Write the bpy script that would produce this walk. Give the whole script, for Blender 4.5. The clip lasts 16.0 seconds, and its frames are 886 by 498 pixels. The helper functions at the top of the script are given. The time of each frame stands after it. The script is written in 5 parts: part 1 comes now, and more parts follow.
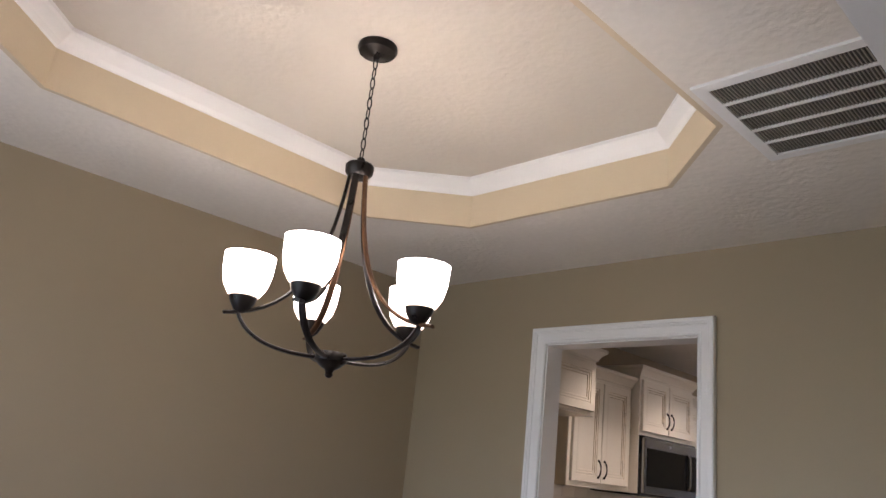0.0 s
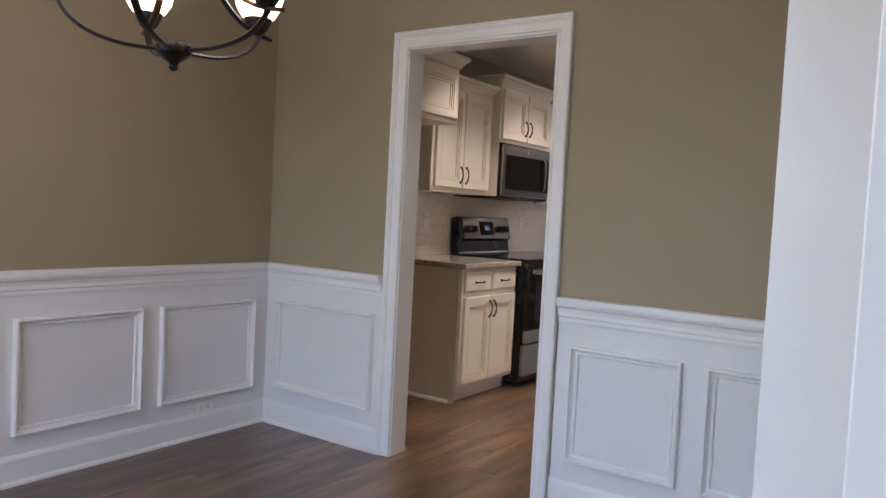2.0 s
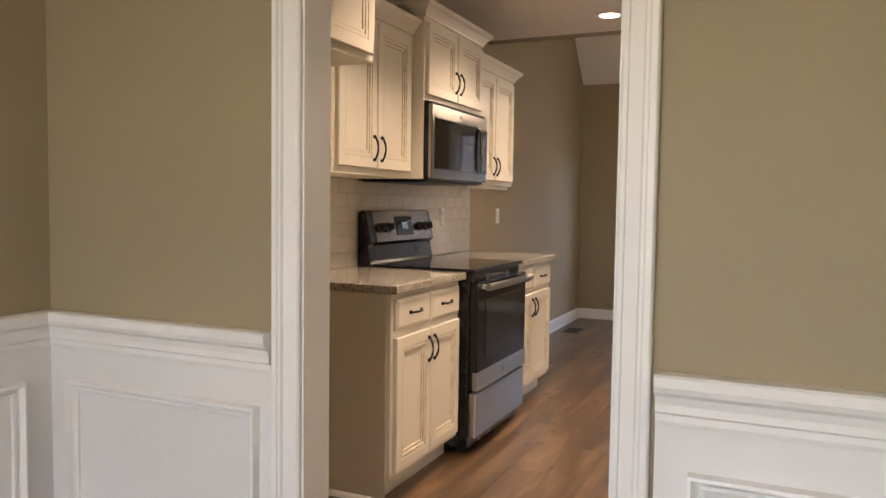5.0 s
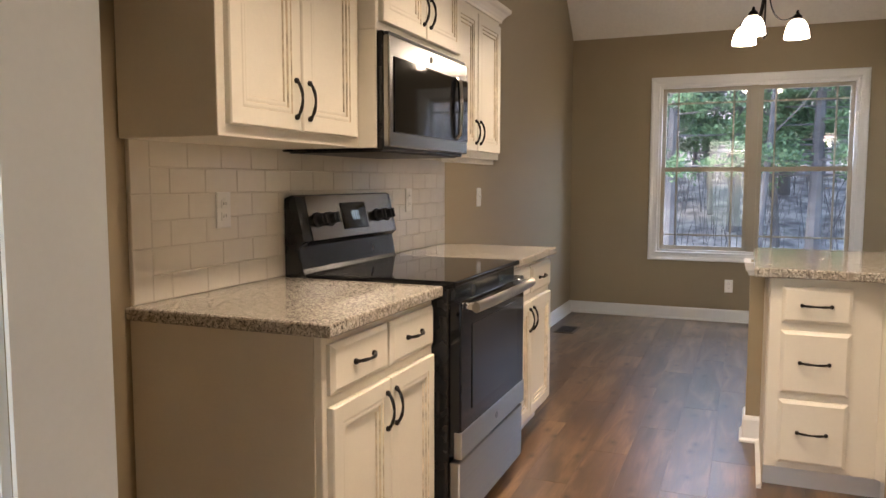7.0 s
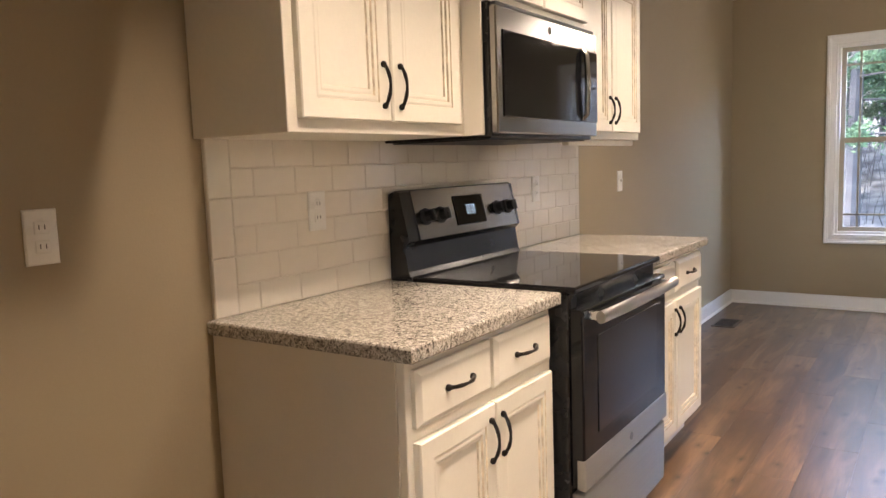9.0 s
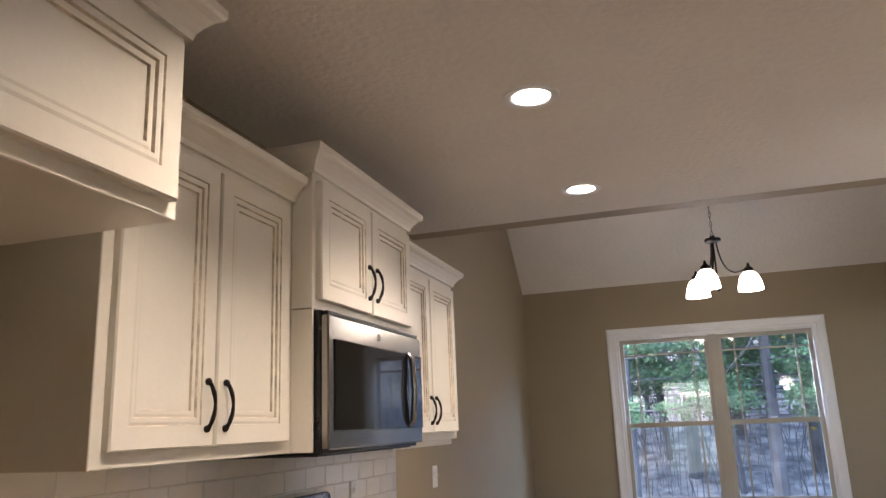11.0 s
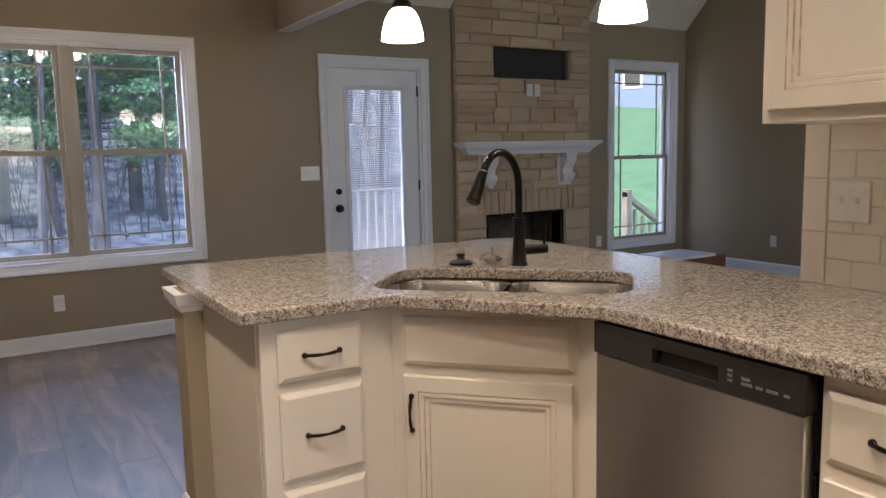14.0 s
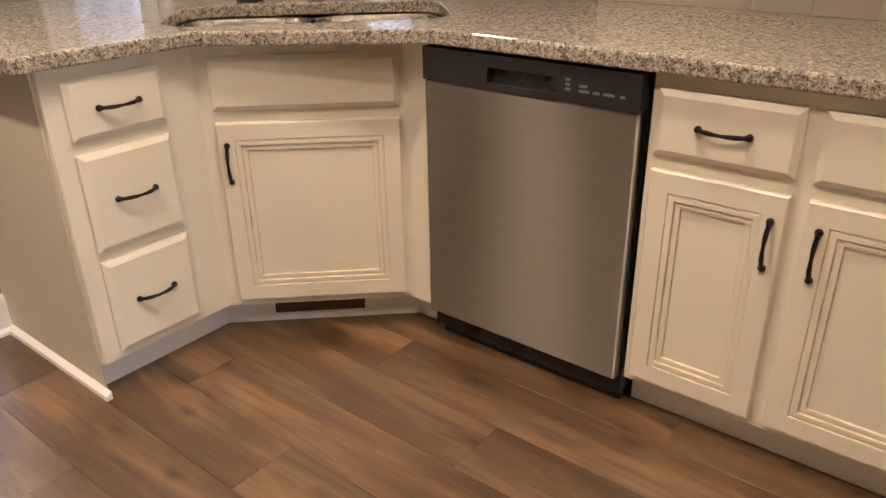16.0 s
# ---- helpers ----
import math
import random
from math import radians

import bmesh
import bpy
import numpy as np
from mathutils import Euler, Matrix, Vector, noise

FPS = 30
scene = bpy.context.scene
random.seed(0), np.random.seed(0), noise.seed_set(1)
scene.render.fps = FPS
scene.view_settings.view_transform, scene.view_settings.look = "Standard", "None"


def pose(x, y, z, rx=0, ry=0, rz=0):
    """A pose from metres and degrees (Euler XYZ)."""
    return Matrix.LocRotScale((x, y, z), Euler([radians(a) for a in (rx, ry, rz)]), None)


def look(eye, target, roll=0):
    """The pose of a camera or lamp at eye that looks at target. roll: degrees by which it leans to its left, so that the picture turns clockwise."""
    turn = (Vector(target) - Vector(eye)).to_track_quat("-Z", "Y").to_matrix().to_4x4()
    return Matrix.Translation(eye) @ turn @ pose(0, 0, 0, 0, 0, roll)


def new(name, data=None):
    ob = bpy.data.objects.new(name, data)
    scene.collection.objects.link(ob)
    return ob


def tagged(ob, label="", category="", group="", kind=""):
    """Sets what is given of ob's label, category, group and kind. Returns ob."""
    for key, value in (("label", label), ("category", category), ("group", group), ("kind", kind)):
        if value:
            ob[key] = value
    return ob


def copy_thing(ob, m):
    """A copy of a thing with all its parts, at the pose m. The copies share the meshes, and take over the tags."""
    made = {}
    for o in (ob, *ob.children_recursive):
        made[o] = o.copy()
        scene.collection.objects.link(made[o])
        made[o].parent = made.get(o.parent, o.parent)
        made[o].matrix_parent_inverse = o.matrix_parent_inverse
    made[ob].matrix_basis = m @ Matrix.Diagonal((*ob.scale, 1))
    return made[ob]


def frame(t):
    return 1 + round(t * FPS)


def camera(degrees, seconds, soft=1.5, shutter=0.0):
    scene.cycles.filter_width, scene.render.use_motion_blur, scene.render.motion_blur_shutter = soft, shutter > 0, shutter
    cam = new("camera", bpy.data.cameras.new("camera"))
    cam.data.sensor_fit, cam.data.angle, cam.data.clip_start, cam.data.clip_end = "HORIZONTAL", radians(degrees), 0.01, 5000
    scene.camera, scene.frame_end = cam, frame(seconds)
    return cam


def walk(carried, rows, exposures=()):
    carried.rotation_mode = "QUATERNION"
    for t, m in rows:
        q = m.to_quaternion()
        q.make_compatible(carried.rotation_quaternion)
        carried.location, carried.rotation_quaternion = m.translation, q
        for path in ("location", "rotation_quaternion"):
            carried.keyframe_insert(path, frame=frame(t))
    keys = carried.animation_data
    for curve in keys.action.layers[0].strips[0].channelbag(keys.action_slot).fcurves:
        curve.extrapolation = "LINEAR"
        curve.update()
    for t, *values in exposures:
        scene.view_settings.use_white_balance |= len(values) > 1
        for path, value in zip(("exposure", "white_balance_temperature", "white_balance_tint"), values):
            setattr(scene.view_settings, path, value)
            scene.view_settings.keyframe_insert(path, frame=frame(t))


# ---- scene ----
cam = camera(61.4, 16.0)
PATH = [
    (0, (3.194, -4.036, 1.337), (1.81, -2.713, 1.918), 6.4),
    (0.5, (3.221, -4.043, 1.316), (1.965, -2.587, 1.868), 5.3),
    (1, (3.212, -4.002, 1.32), (2.029, -2.429, 1.674), 3.9),
    (1.5, (3.213, -3.992, 1.272), (2.07, -2.353, 1.37), 3.1),
    (2, (3.19, -3.986, 1.239), (2.056, -2.341, 1.138), 3.0),
    (2.5, (3.129, -3.918, 1.217), (1.975, -2.3, 0.999), 2.4),
    (3, (2.946, -3.723, 1.236), (1.755, -2.134, 0.995), 2.2),
    (3.5, (2.737, -3.49, 1.227), (1.591, -1.862, 1.032), 1.8),
    (4, (2.462, -3.259, 1.231), (1.512, -1.507, 1.062), 0.6),
    (4.5, (2.241, -2.957, 1.245), (1.372, -1.161, 1.104), 0.8),
    (5, (2.033, -2.663, 1.241), (1.213, -0.843, 1.123), 0.8),
    (5.2, (1.949, -2.538, 1.235), (1.161, -0.703, 1.116), 0.4),
    (7.3, (1.553, -1.431, 1.256), (0.804, 0.413, 1.052), -0.1),
    (7.5, (1.553, -1.354, 1.251), (0.757, 0.464, 1.004), 0.2),
    (8, (1.546, -1.245, 1.244), (0.588, 0.453, 0.795), -0.0),
    (8.5, (1.536, -1.228, 1.253), (0.494, 0.415, 0.794), -0.8),
    (9, (1.542, -1.224, 1.286), (0.43, 0.423, 1.062), -2.0),
    (9.2, (1.541, -1.22, 1.307), (0.416, 0.431, 1.213), -2.5),
    (11.3, (1.356, -1.129, 1.428), (0.986, 0.78, 1.895), -2.0),
    (11.5, (1.339, -1.096, 1.427), (1.14, 0.856, 1.811), -1.8),
    (12, (1.308, -0.948, 1.377), (1.421, 1.038, 1.586), -1.6),
    (12.5, (1.297, -0.682, 1.373), (1.64, 1.286, 1.473), -0.8),
    (13, (1.245, -0.513, 1.355), (1.868, 1.387, 1.376), -0.6),
    (13.5, (1.118, -0.353, 1.35), (1.996, 1.442, 1.271), -1.1),
    (14, (1.072, -0.243, 1.317), (2.103, 1.452, 1.059), -1.3),
    (14.5, (1.085, -0.101, 1.287), (2.195, 1.492, 0.807), -1.2),
    (15, (1.056, -0.028, 1.256), (2.227, 1.431, 0.548), -0.8),
    (15.5, (0.98, -0.02, 1.223), (2.257, 1.274, 0.391), -1.0),
    (16, (0.928, -0.048, 1.212), (2.339, 1.082, 0.355), -0.9),
]
EXPOSURES = [(0, 2.4, 6250, 25), (0.5, 2.36, 5900, 25), (1.0, 2.35, 5150, 26), (1.5, 2.35, 5550, 26), (2.5, 2.8, 7150, 22), (3.0, 2.95, 7600, 22), (4.5, 2.9, 8000, 22), (5.2, 2.9, 7900, 22), (7.5, 3.15, 7250, 18), (8.2, 3.44, 7150, 19), (9, 3.46, 6950, 19), (11.5, 2.95, 6350, 19), (12.5, 2.95, 6650, 22), (13.5, 2.72, 6550, 21), (14, 2.68, 6650, 21), (15, 2.9, 7600, 23), (16, 2.98, 7400, 22)]
walk(cam, [(t, look(eye, target, roll)) for t, eye, target, roll in PATH], EXPOSURES)

# ---------------------------------------------------------------- light
world = bpy.data.worlds.new("overcast_sky")
scene.world = world
world.use_nodes = True
wn = world.node_tree.nodes
sky = wn.new("ShaderNodeTexSky")
sky.sky_type = "NISHITA"
sky.sun_disc = False
sky.sun_elevation = radians(40)
sky.sun_rotation = radians(253)
sky.air_density, sky.dust_density, sky.ozone_density = 1.0, 0.8, 2.5
wn["Background"].inputs[1].default_value = 0.15
world.node_tree.links.new(sky.outputs[0], wn["Background"].inputs[0])

sun_data = bpy.data.lights.new("sun", "SUN")
sun_data.energy, sun_data.angle, sun_data.color = 1.5, radians(14), (1.0, 0.96, 0.9)
sun = new("sun", sun_data)
sun.matrix_basis = look((0, 0, 30), (10.0, 3.0, 21.2))

WARM = (1.0, 0.86, 0.68)


def point_lamp(x, y, z, watts, radius=0.035, color=WARM):
    data = bpy.data.lights.new("bulb", "POINT")
    data.energy, data.shadow_soft_size, data.color = watts, radius, color
    ob = new("bulb", data)
    ob.matrix_basis = pose(x, y, z)
    return ob


def down_lamp(x, y, z, watts, size=0.11):
    data = bpy.data.lights.new("downlight", "AREA")
    data.shape, data.size, data.energy, data.color, data.spread = "DISK", size, watts, WARM, radians(112)
    ob = new("downlight", data)
    ob.matrix_basis = pose(x, y, z)
    return ob


# added lamp above the breakfast window's head, sky light for the floor
sky_fill = bpy.data.lights.new("window_sky_fill", "AREA")
sky_fill.shape, sky_fill.size, sky_fill.size_y, sky_fill.energy, sky_fill.color = "RECTANGLE", 1.6, 0.6, 23.0, (0.42, 0.63, 1.0)
new("window_sky_fill", sky_fill).matrix_basis = look((1.61, 6.02, 2.42), (1.55, 4.3, 0.2))
# added lamp standing in for sky light in the unseen dining window's opening
dining_fill = bpy.data.lights.new("dining_window_fill", "AREA")
dining_fill.shape, dining_fill.size, dining_fill.size_y, dining_fill.energy, dining_fill.color = "RECTANGLE", 2.2, 1.85, 3.2, (0.80, 0.90, 1.0)
new("dining_window_fill", dining_fill).matrix_basis = look((1.45, -4.73, 1.225), (1.45, 0, 1.225))

# added lamp in the unseen tall window, brightens the great room's vault and walls
great_fill = bpy.data.lights.new("great_room_window_fill", "AREA")
great_fill.shape, great_fill.size, great_fill.size_y, great_fill.energy, great_fill.color = "RECTANGLE", 3.7, 4.4, 4.8, (0.88, 0.94, 1.0)
new("great_room_window_fill", great_fill).matrix_basis = look((5.5, -3.02, 2.7), (5.5, 3, 2.7))

# ---------------------------------------------------------------- materials
def nodes_of(name):
    m = bpy.data.materials.new(name)
    m.use_nodes = True
    return m, m.node_tree.nodes, m.node_tree.links, m.node_tree.nodes["Principled BSDF"]


def rgb(c):
    return (c[0], c[1], c[2], 1.0)


def ramp(nodes, stops, mode="LINEAR"):
    r = nodes.new("ShaderNodeValToRGB")
    r.color_ramp.interpolation = mode
    while len(r.color_ramp.elements) < len(stops):
        r.color_ramp.elements.new(0.5)
    for e, (p, c) in zip(r.color_ramp.elements, stops):
        e.position, e.color = p, rgb(c)
    return r


def paint(name, base, rough=0.5, metal=0.0, var=0.05, scale=3.0, bump=0.0, bscale=120.0, fine=0.02, rvar=0.08, coat=0.0, stretch=(1, 1, 1), ior=1.45):
    """A surface with wear at two scales and fine relief."""
    m, n, l, b = nodes_of(name)
    geo = n.new("ShaderNodeTexCoord")
    mp = n.new("ShaderNodeMapping")
    mp.inputs["Scale"].default_value = stretch
    l.new(geo.outputs["Object"], mp.inputs[0])
    big, small = n.new("ShaderNodeTexNoise"), n.new("ShaderNodeTexNoise")
    big.inputs["Scale"].default_value, big.inputs["Detail"].default_value = scale, 4
    small.inputs["Scale"].default_value, small.inputs["Detail"].default_value = bscale, 3
    l.new(mp.outputs[0], big.inputs["Vector"])
    l.new(mp.outputs[0], small.inputs["Vector"])
    lo, hi = [c * (1 - var) for c in base], [min(1, c * (1 + var)) for c in base]
    r = ramp(n, [(0.3, lo), (0.7, hi)])
    l.new(big.outputs[0], r.inputs[0])
    mix = n.new("ShaderNodeMix")
    mix.data_type, mix.blend_type = "RGBA", "MULTIPLY"
    mix.inputs["Factor"].default_value = 1.0
    r2 = ramp(n, [(0.3, (1 - fine,) * 3), (0.7, (1,) * 3)])
    l.new(small.outputs[0], r2.inputs[0])
    l.new(r.outputs[0], mix.inputs[6])
    l.new(r2.outputs[0], mix.inputs[7])
    l.new(mix.outputs[2], b.inputs["Base Color"])
    mr = n.new("ShaderNodeMapRange")
    mr.inputs[3].default_value, mr.inputs[4].default_value = max(0.02, rough - rvar), min(1, rough + rvar)
    l.new(big.outputs[0], mr.inputs[0])
    l.new(mr.outputs[0], b.inputs["Roughness"])
    b.inputs["Metallic"].default_value, b.inputs["IOR"].default_value, b.inputs["Coat Weight"].default_value = metal, ior, coat
    if bump:
        bp = n.new("ShaderNodeBump")
        bp.inputs["Strength"].default_value, bp.inputs["Distance"].default_value = 1.0, bump
        l.new(small.outputs[0], bp.inputs["Height"])
        l.new(bp.outputs[0], b.inputs["Normal"])
    return m


def glow(name, color, strength, base=(0.9, 0.88, 0.84)):
    m, n, l, b = nodes_of(name)
    b.inputs["Base Color"].default_value = rgb(base)
    b.inputs["Roughness"].default_value = 0.25
    b.inputs["Emission Color"].default_value = rgb(color)
    b.inputs["Emission Strength"].default_value = strength
    return m


def shade_glass(name, z0, z1, strength):
    """Frosted lamp glass: brighter beside the bulb, paler towards the fitter."""
    m, n, l, b = nodes_of(name)
    tc, sep, mr = n.new("ShaderNodeTexCoord"), n.new("ShaderNodeSeparateXYZ"), n.new("ShaderNodeMapRange")
    l.new(tc.outputs["Object"], sep.inputs[0])
    l.new(sep.outputs[2], mr.inputs[0])
    mr.inputs[1].default_value, mr.inputs[2].default_value = z0, z1
    r = ramp(n, [(0.0, (0.20, 0.16, 0.11)), (0.22, (0.42, 0.36, 0.28)), (0.5, (0.9, 0.84, 0.74)), (1.0, (1.0, 0.95, 0.88))])
    l.new(mr.outputs[0], r.inputs[0])
    l.new(r.outputs[0], b.inputs["Emission Color"])
    b.inputs["Emission Strength"].default_value = strength
    b.inputs["Base Color"].default_value, b.inputs["Roughness"].default_value = rgb((0.85, 0.82, 0.76)), 0.2
    return m


def granite():
    m, n, l, b = nodes_of("speckled_granite")
    tc = n.new("ShaderNodeTexCoord")
    warp = n.new("ShaderNodeTexNoise")
    warp.inputs["Scale"].default_value, warp.inputs["Detail"].default_value = 45, 3
    l.new(tc.outputs["Object"], warp.inputs["Vector"])
    add = n.new("ShaderNodeVectorMath")
    add.operation = "MULTIPLY_ADD"
    add.inputs[1].default_value = (0.03, 0.03, 0.03)
    l.new(warp.outputs["Color"], add.inputs[0])
    l.new(tc.outputs["Object"], add.inputs[2])
    v = n.new("ShaderNodeTexVoronoi")
    v.inputs["Scale"].default_value = 290
    l.new(add.outputs[0], v.inputs["Vector"])
    sep = n.new("ShaderNodeSeparateColor")
    l.new(v.outputs["Color"], sep.inputs[0])
    cells = ramp(n, [(0.0, (0.50, 0.46, 0.40)), (0.30, (0.32, 0.29, 0.25)), (0.50, (0.60, 0.56, 0.50)), (0.74, (0.20, 0.175, 0.15)), (0.87, (0.06, 0.053, 0.047)), (0.93, (0.44, 0.39, 0.33))], "CONSTANT")
    l.new(sep.outputs[0], cells.inputs[0])
    big = n.new("ShaderNodeTexNoise")
    big.inputs["Scale"].default_value, big.inputs["Detail"].default_value = 88, 6
    l.new(add.outputs[0], big.inputs["Vector"])
    cloud = ramp(n, [(0.39, (0.26, 0.235, 0.215)), (0.53, (1, 1, 1))])
    l.new(big.outputs[0], cloud.inputs[0])
    mix = n.new("ShaderNodeMix")
    mix.data_type, mix.blend_type = "RGBA", "MULTIPLY"
    mix.inputs["Factor"].default_value = 0.66
    l.new(cells.outputs[0], mix.inputs[6])
    l.new(cloud.outputs[0], mix.inputs[7])
    l.new(mix.outputs[2], b.inputs["Base Color"])
    b.inputs["Roughness"].default_value = 0.10
    b.inputs["IOR"].default_value = 1.55
    return m


def plank_wood():
    """Oak-look planks: broad tone, long fine grain and a few round knots, each plank its own cut."""
    m, n, l, b = nodes_of("plank_wood")
    geo, info = n.new("ShaderNodeNewGeometry"), n.new("ShaderNodeObjectInfo")

    def math_node(op, a, c):
        q = n.new("ShaderNodeMath")
        q.operation = op
        l.new(a, q.inputs[0])
        if isinstance(c, (int, float)):
            q.inputs[1].default_value = c
        else:
            l.new(c, q.inputs[1])
        return q.outputs[0]

    rnd = math_node("ADD", info.outputs["Random"], geo.outputs["Random Per Island"])
    comb = n.new("ShaderNodeCombineXYZ")
    shift = math_node("MULTIPLY", rnd, 37.0)
    for i in range(3):
        l.new(shift, comb.inputs[i])
    off = n.new("ShaderNodeVectorMath")
    l.new(geo.outputs["Position"], off.inputs[0])
    l.new(comb.outputs[0], off.inputs[1])

    def stretched(sx, sy):
        mp = n.new("ShaderNodeMapping")
        mp.inputs["Scale"].default_value = (sx, sy, 1)
        l.new(off.outputs[0], mp.inputs[0])
        return mp.outputs[0]

    def noise(vec, detail, distort=0.0):
        t = n.new("ShaderNodeTexNoise")
        t.inputs["Scale"].default_value, t.inputs["Detail"].default_value, t.inputs["Distortion"].default_value = 1.0, detail, distort
        l.new(vec, t.inputs["Vector"])
        return t.outputs[0]

    def times(a, c, f=1.0):
        q = n.new("ShaderNodeMix")
        q.data_type, q.blend_type = "RGBA", "MULTIPLY"
        q.inputs["Factor"].default_value = f
        l.new(a, q.inputs[6])
        l.new(c, q.inputs[7])
        return q.outputs[2]

    broad = noise(stretched(9, 1.5), 4, 0.7)
    body = ramp(n, [(0.30, (0.072, 0.042, 0.024)), (0.50, (0.128, 0.076, 0.042)), (0.68, (0.235, 0.145, 0.080))])
    l.new(broad, body.inputs[0])
    grain = noise(stretched(75, 4.5), 7, 0.9)
    lines = ramp(n, [(0.28, (0.66, 0.64, 0.62)), (0.48, (0.97, 0.96, 0.95)), (0.70, (1.17, 1.15, 1.12))])
    l.new(grain, lines.inputs[0])
    cell = n.new("ShaderNodeTexVoronoi")
    cell.voronoi_dimensions, cell.inputs["Scale"].default_value = "2D", 1.0
    l.new(stretched(6.5, 3.4), cell.inputs["Vector"])
    sep = n.new("ShaderNodeSeparateColor")
    l.new(cell.outputs["Color"], sep.inputs[0])
    rare = n.new("ShaderNodeMapRange")
    rare.inputs[1].default_value, rare.inputs[2].default_value, rare.inputs[3].default_value, rare.inputs[4].default_value = 0.42, 0.46, 1.0, 0.0
    l.new(sep.outputs[0], rare.inputs[0])
    wob = math_node("ADD", cell.outputs["Distance"], math_node("MULTIPLY", noise(stretched(40, 16), 3), 0.16))
    dist = math_node("ADD", wob, rare.outputs[0])
    knot = ramp(n, [(0.085, (0.24, 0.23, 0.23)), (0.13, (0.60, 0.58, 0.57)), (0.26, (1, 1, 1))])
    l.new(dist, knot.inputs[0])
    tone = ramp(n, [(0.0, (0.70, 0.70, 0.71)), (0.5, (0.90, 0.88, 0.86)), (1.0, (1.10, 1.06, 1.00))])
    l.new(math_node("FRACT", rnd, 0.0), tone.inputs[0])
    l.new(times(times(times(body.outputs[0], lines.outputs[0]), knot.outputs[0]), tone.outputs[0]), b.inputs["Base Color"])
    b.inputs["Specular IOR Level"].default_value = 0.7
    rr = n.new("ShaderNodeMapRange")
    rr.inputs[3].default_value, rr.inputs[4].default_value = 0.28, 0.42
    b.inputs["Coat Weight"].default_value, b.inputs["Coat Roughness"].default_value = 0.4, 0.26
    l.new(grain, rr.inputs[0])
    l.new(rr.outputs[0], b.inputs["Roughness"])
    bp = n.new("ShaderNodeBump")
    bp.inputs["Distance"].default_value = 0.00012
    l.new(grain, bp.inputs["Height"])
    l.new(bp.outputs[0], b.inputs["Normal"])
    return m


def stone_face(name, a, c, bump=0.006):
    m, n, l, b = nodes_of(name)
    tc, info = n.new("ShaderNodeTexCoord"), n.new("ShaderNodeObjectInfo")
    geo = n.new("ShaderNodeNewGeometry")
    t1, t2 = n.new("ShaderNodeTexNoise"), n.new("ShaderNodeTexNoise")
    t1.inputs["Scale"].default_value, t1.inputs["Detail"].default_value = 7, 6
    t2.inputs["Scale"].default_value, t2.inputs["Detail"].default_value = 60, 4
    l.new(geo.outputs["Position"], t1.inputs["Vector"])
    l.new(geo.outputs["Position"], t2.inputs["Vector"])
    s = n.new("ShaderNodeMath")
    s.operation = "MULTIPLY_ADD"
    s.inputs[1].default_value = 0.55
    l.new(info.outputs["Random"], s.inputs[0])
    h = n.new("ShaderNodeMath")
    h.operation = "MULTIPLY"
    h.inputs[1].default_value = 0.5
    l.new(t1.outputs[0], h.inputs[0])
    l.new(h.outputs[0], s.inputs[2])
    r = ramp(n, [(0.15, a), (0.85, c)])
    l.new(s.outputs[0], r.inputs[0])
    l.new(r.outputs[0], b.inputs["Base Color"])
    b.inputs["Roughness"].default_value = 0.85
    bp = n.new("ShaderNodeBump")
    bp.inputs["Distance"].default_value = bump
    ad = n.new("ShaderNodeMath")
    l.new(t1.outputs[0], ad.inputs[0])
    l.new(t2.outputs[0], ad.inputs[1])
    l.new(ad.outputs[0], bp.inputs["Height"])
    l.new(bp.outputs[0], b.inputs["Normal"])
    return m


def clear_glass():
    m, n, l, b = nodes_of("window_glass")
    tr, gl, mx, fr = n.new("ShaderNodeBsdfTransparent"), n.new("ShaderNodeBsdfGlossy"), n.new("ShaderNodeMixShader"), n.new("ShaderNodeLayerWeight")
    gl.inputs["Roughness"].default_value = 0.01
    fr.inputs["Blend"].default_value = 0.5
    pw, ma = n.new("ShaderNodeMath"), n.new("ShaderNodeMath")
    pw.operation, ma.operation = "POWER", "MULTIPLY_ADD"
    pw.inputs[1].default_value, ma.inputs[1].default_value, ma.inputs[2].default_value = 5.0, 0.9, 0.035
    l.new(fr.outputs["Facing"], pw.inputs[0])
    l.new(pw.outputs[0], ma.inputs[0])
    l.new(ma.outputs[0], mx.inputs[0])
    l.new(tr.outputs[0], mx.inputs[1])
    l.new(gl.outputs[0], mx.inputs[2])
    l.new(mx.outputs[0], n["Material Output"].inputs[0])
    return m


M_WALL = paint("taupe_wall_paint", (0.335, 0.271, 0.178), 0.62, var=0.03, scale=1.3, bump=0.0003, bscale=160)
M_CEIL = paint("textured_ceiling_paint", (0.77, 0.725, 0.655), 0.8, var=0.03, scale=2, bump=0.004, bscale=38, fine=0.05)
M_TRAY = paint("cream_tray_paint", (0.60, 0.50, 0.35), 0.7, var=0.03, scale=2, bump=0.0006)
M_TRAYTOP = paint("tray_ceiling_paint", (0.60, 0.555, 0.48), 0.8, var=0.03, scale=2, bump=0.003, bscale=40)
M_TRIM = paint("white_trim_paint", (0.80, 0.80, 0.79), 0.32, var=0.02, scale=4)
M_WAINS = paint("wainscot_paint", (0.74, 0.74, 0.74), 0.36, var=0.02, scale=3)
M_CAB = paint("cream_cabinet_paint", (0.78, 0.735, 0.64), 0.34, var=0.025, scale=5, bump=0.0002, bscale=80)
# base cabinet end panels, a darker cream than the fronts
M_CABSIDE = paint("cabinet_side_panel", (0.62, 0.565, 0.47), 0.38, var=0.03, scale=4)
M_GLAZE = paint("brown_glaze", (0.64, 0.55, 0.42), 0.5, var=0.3, scale=30)
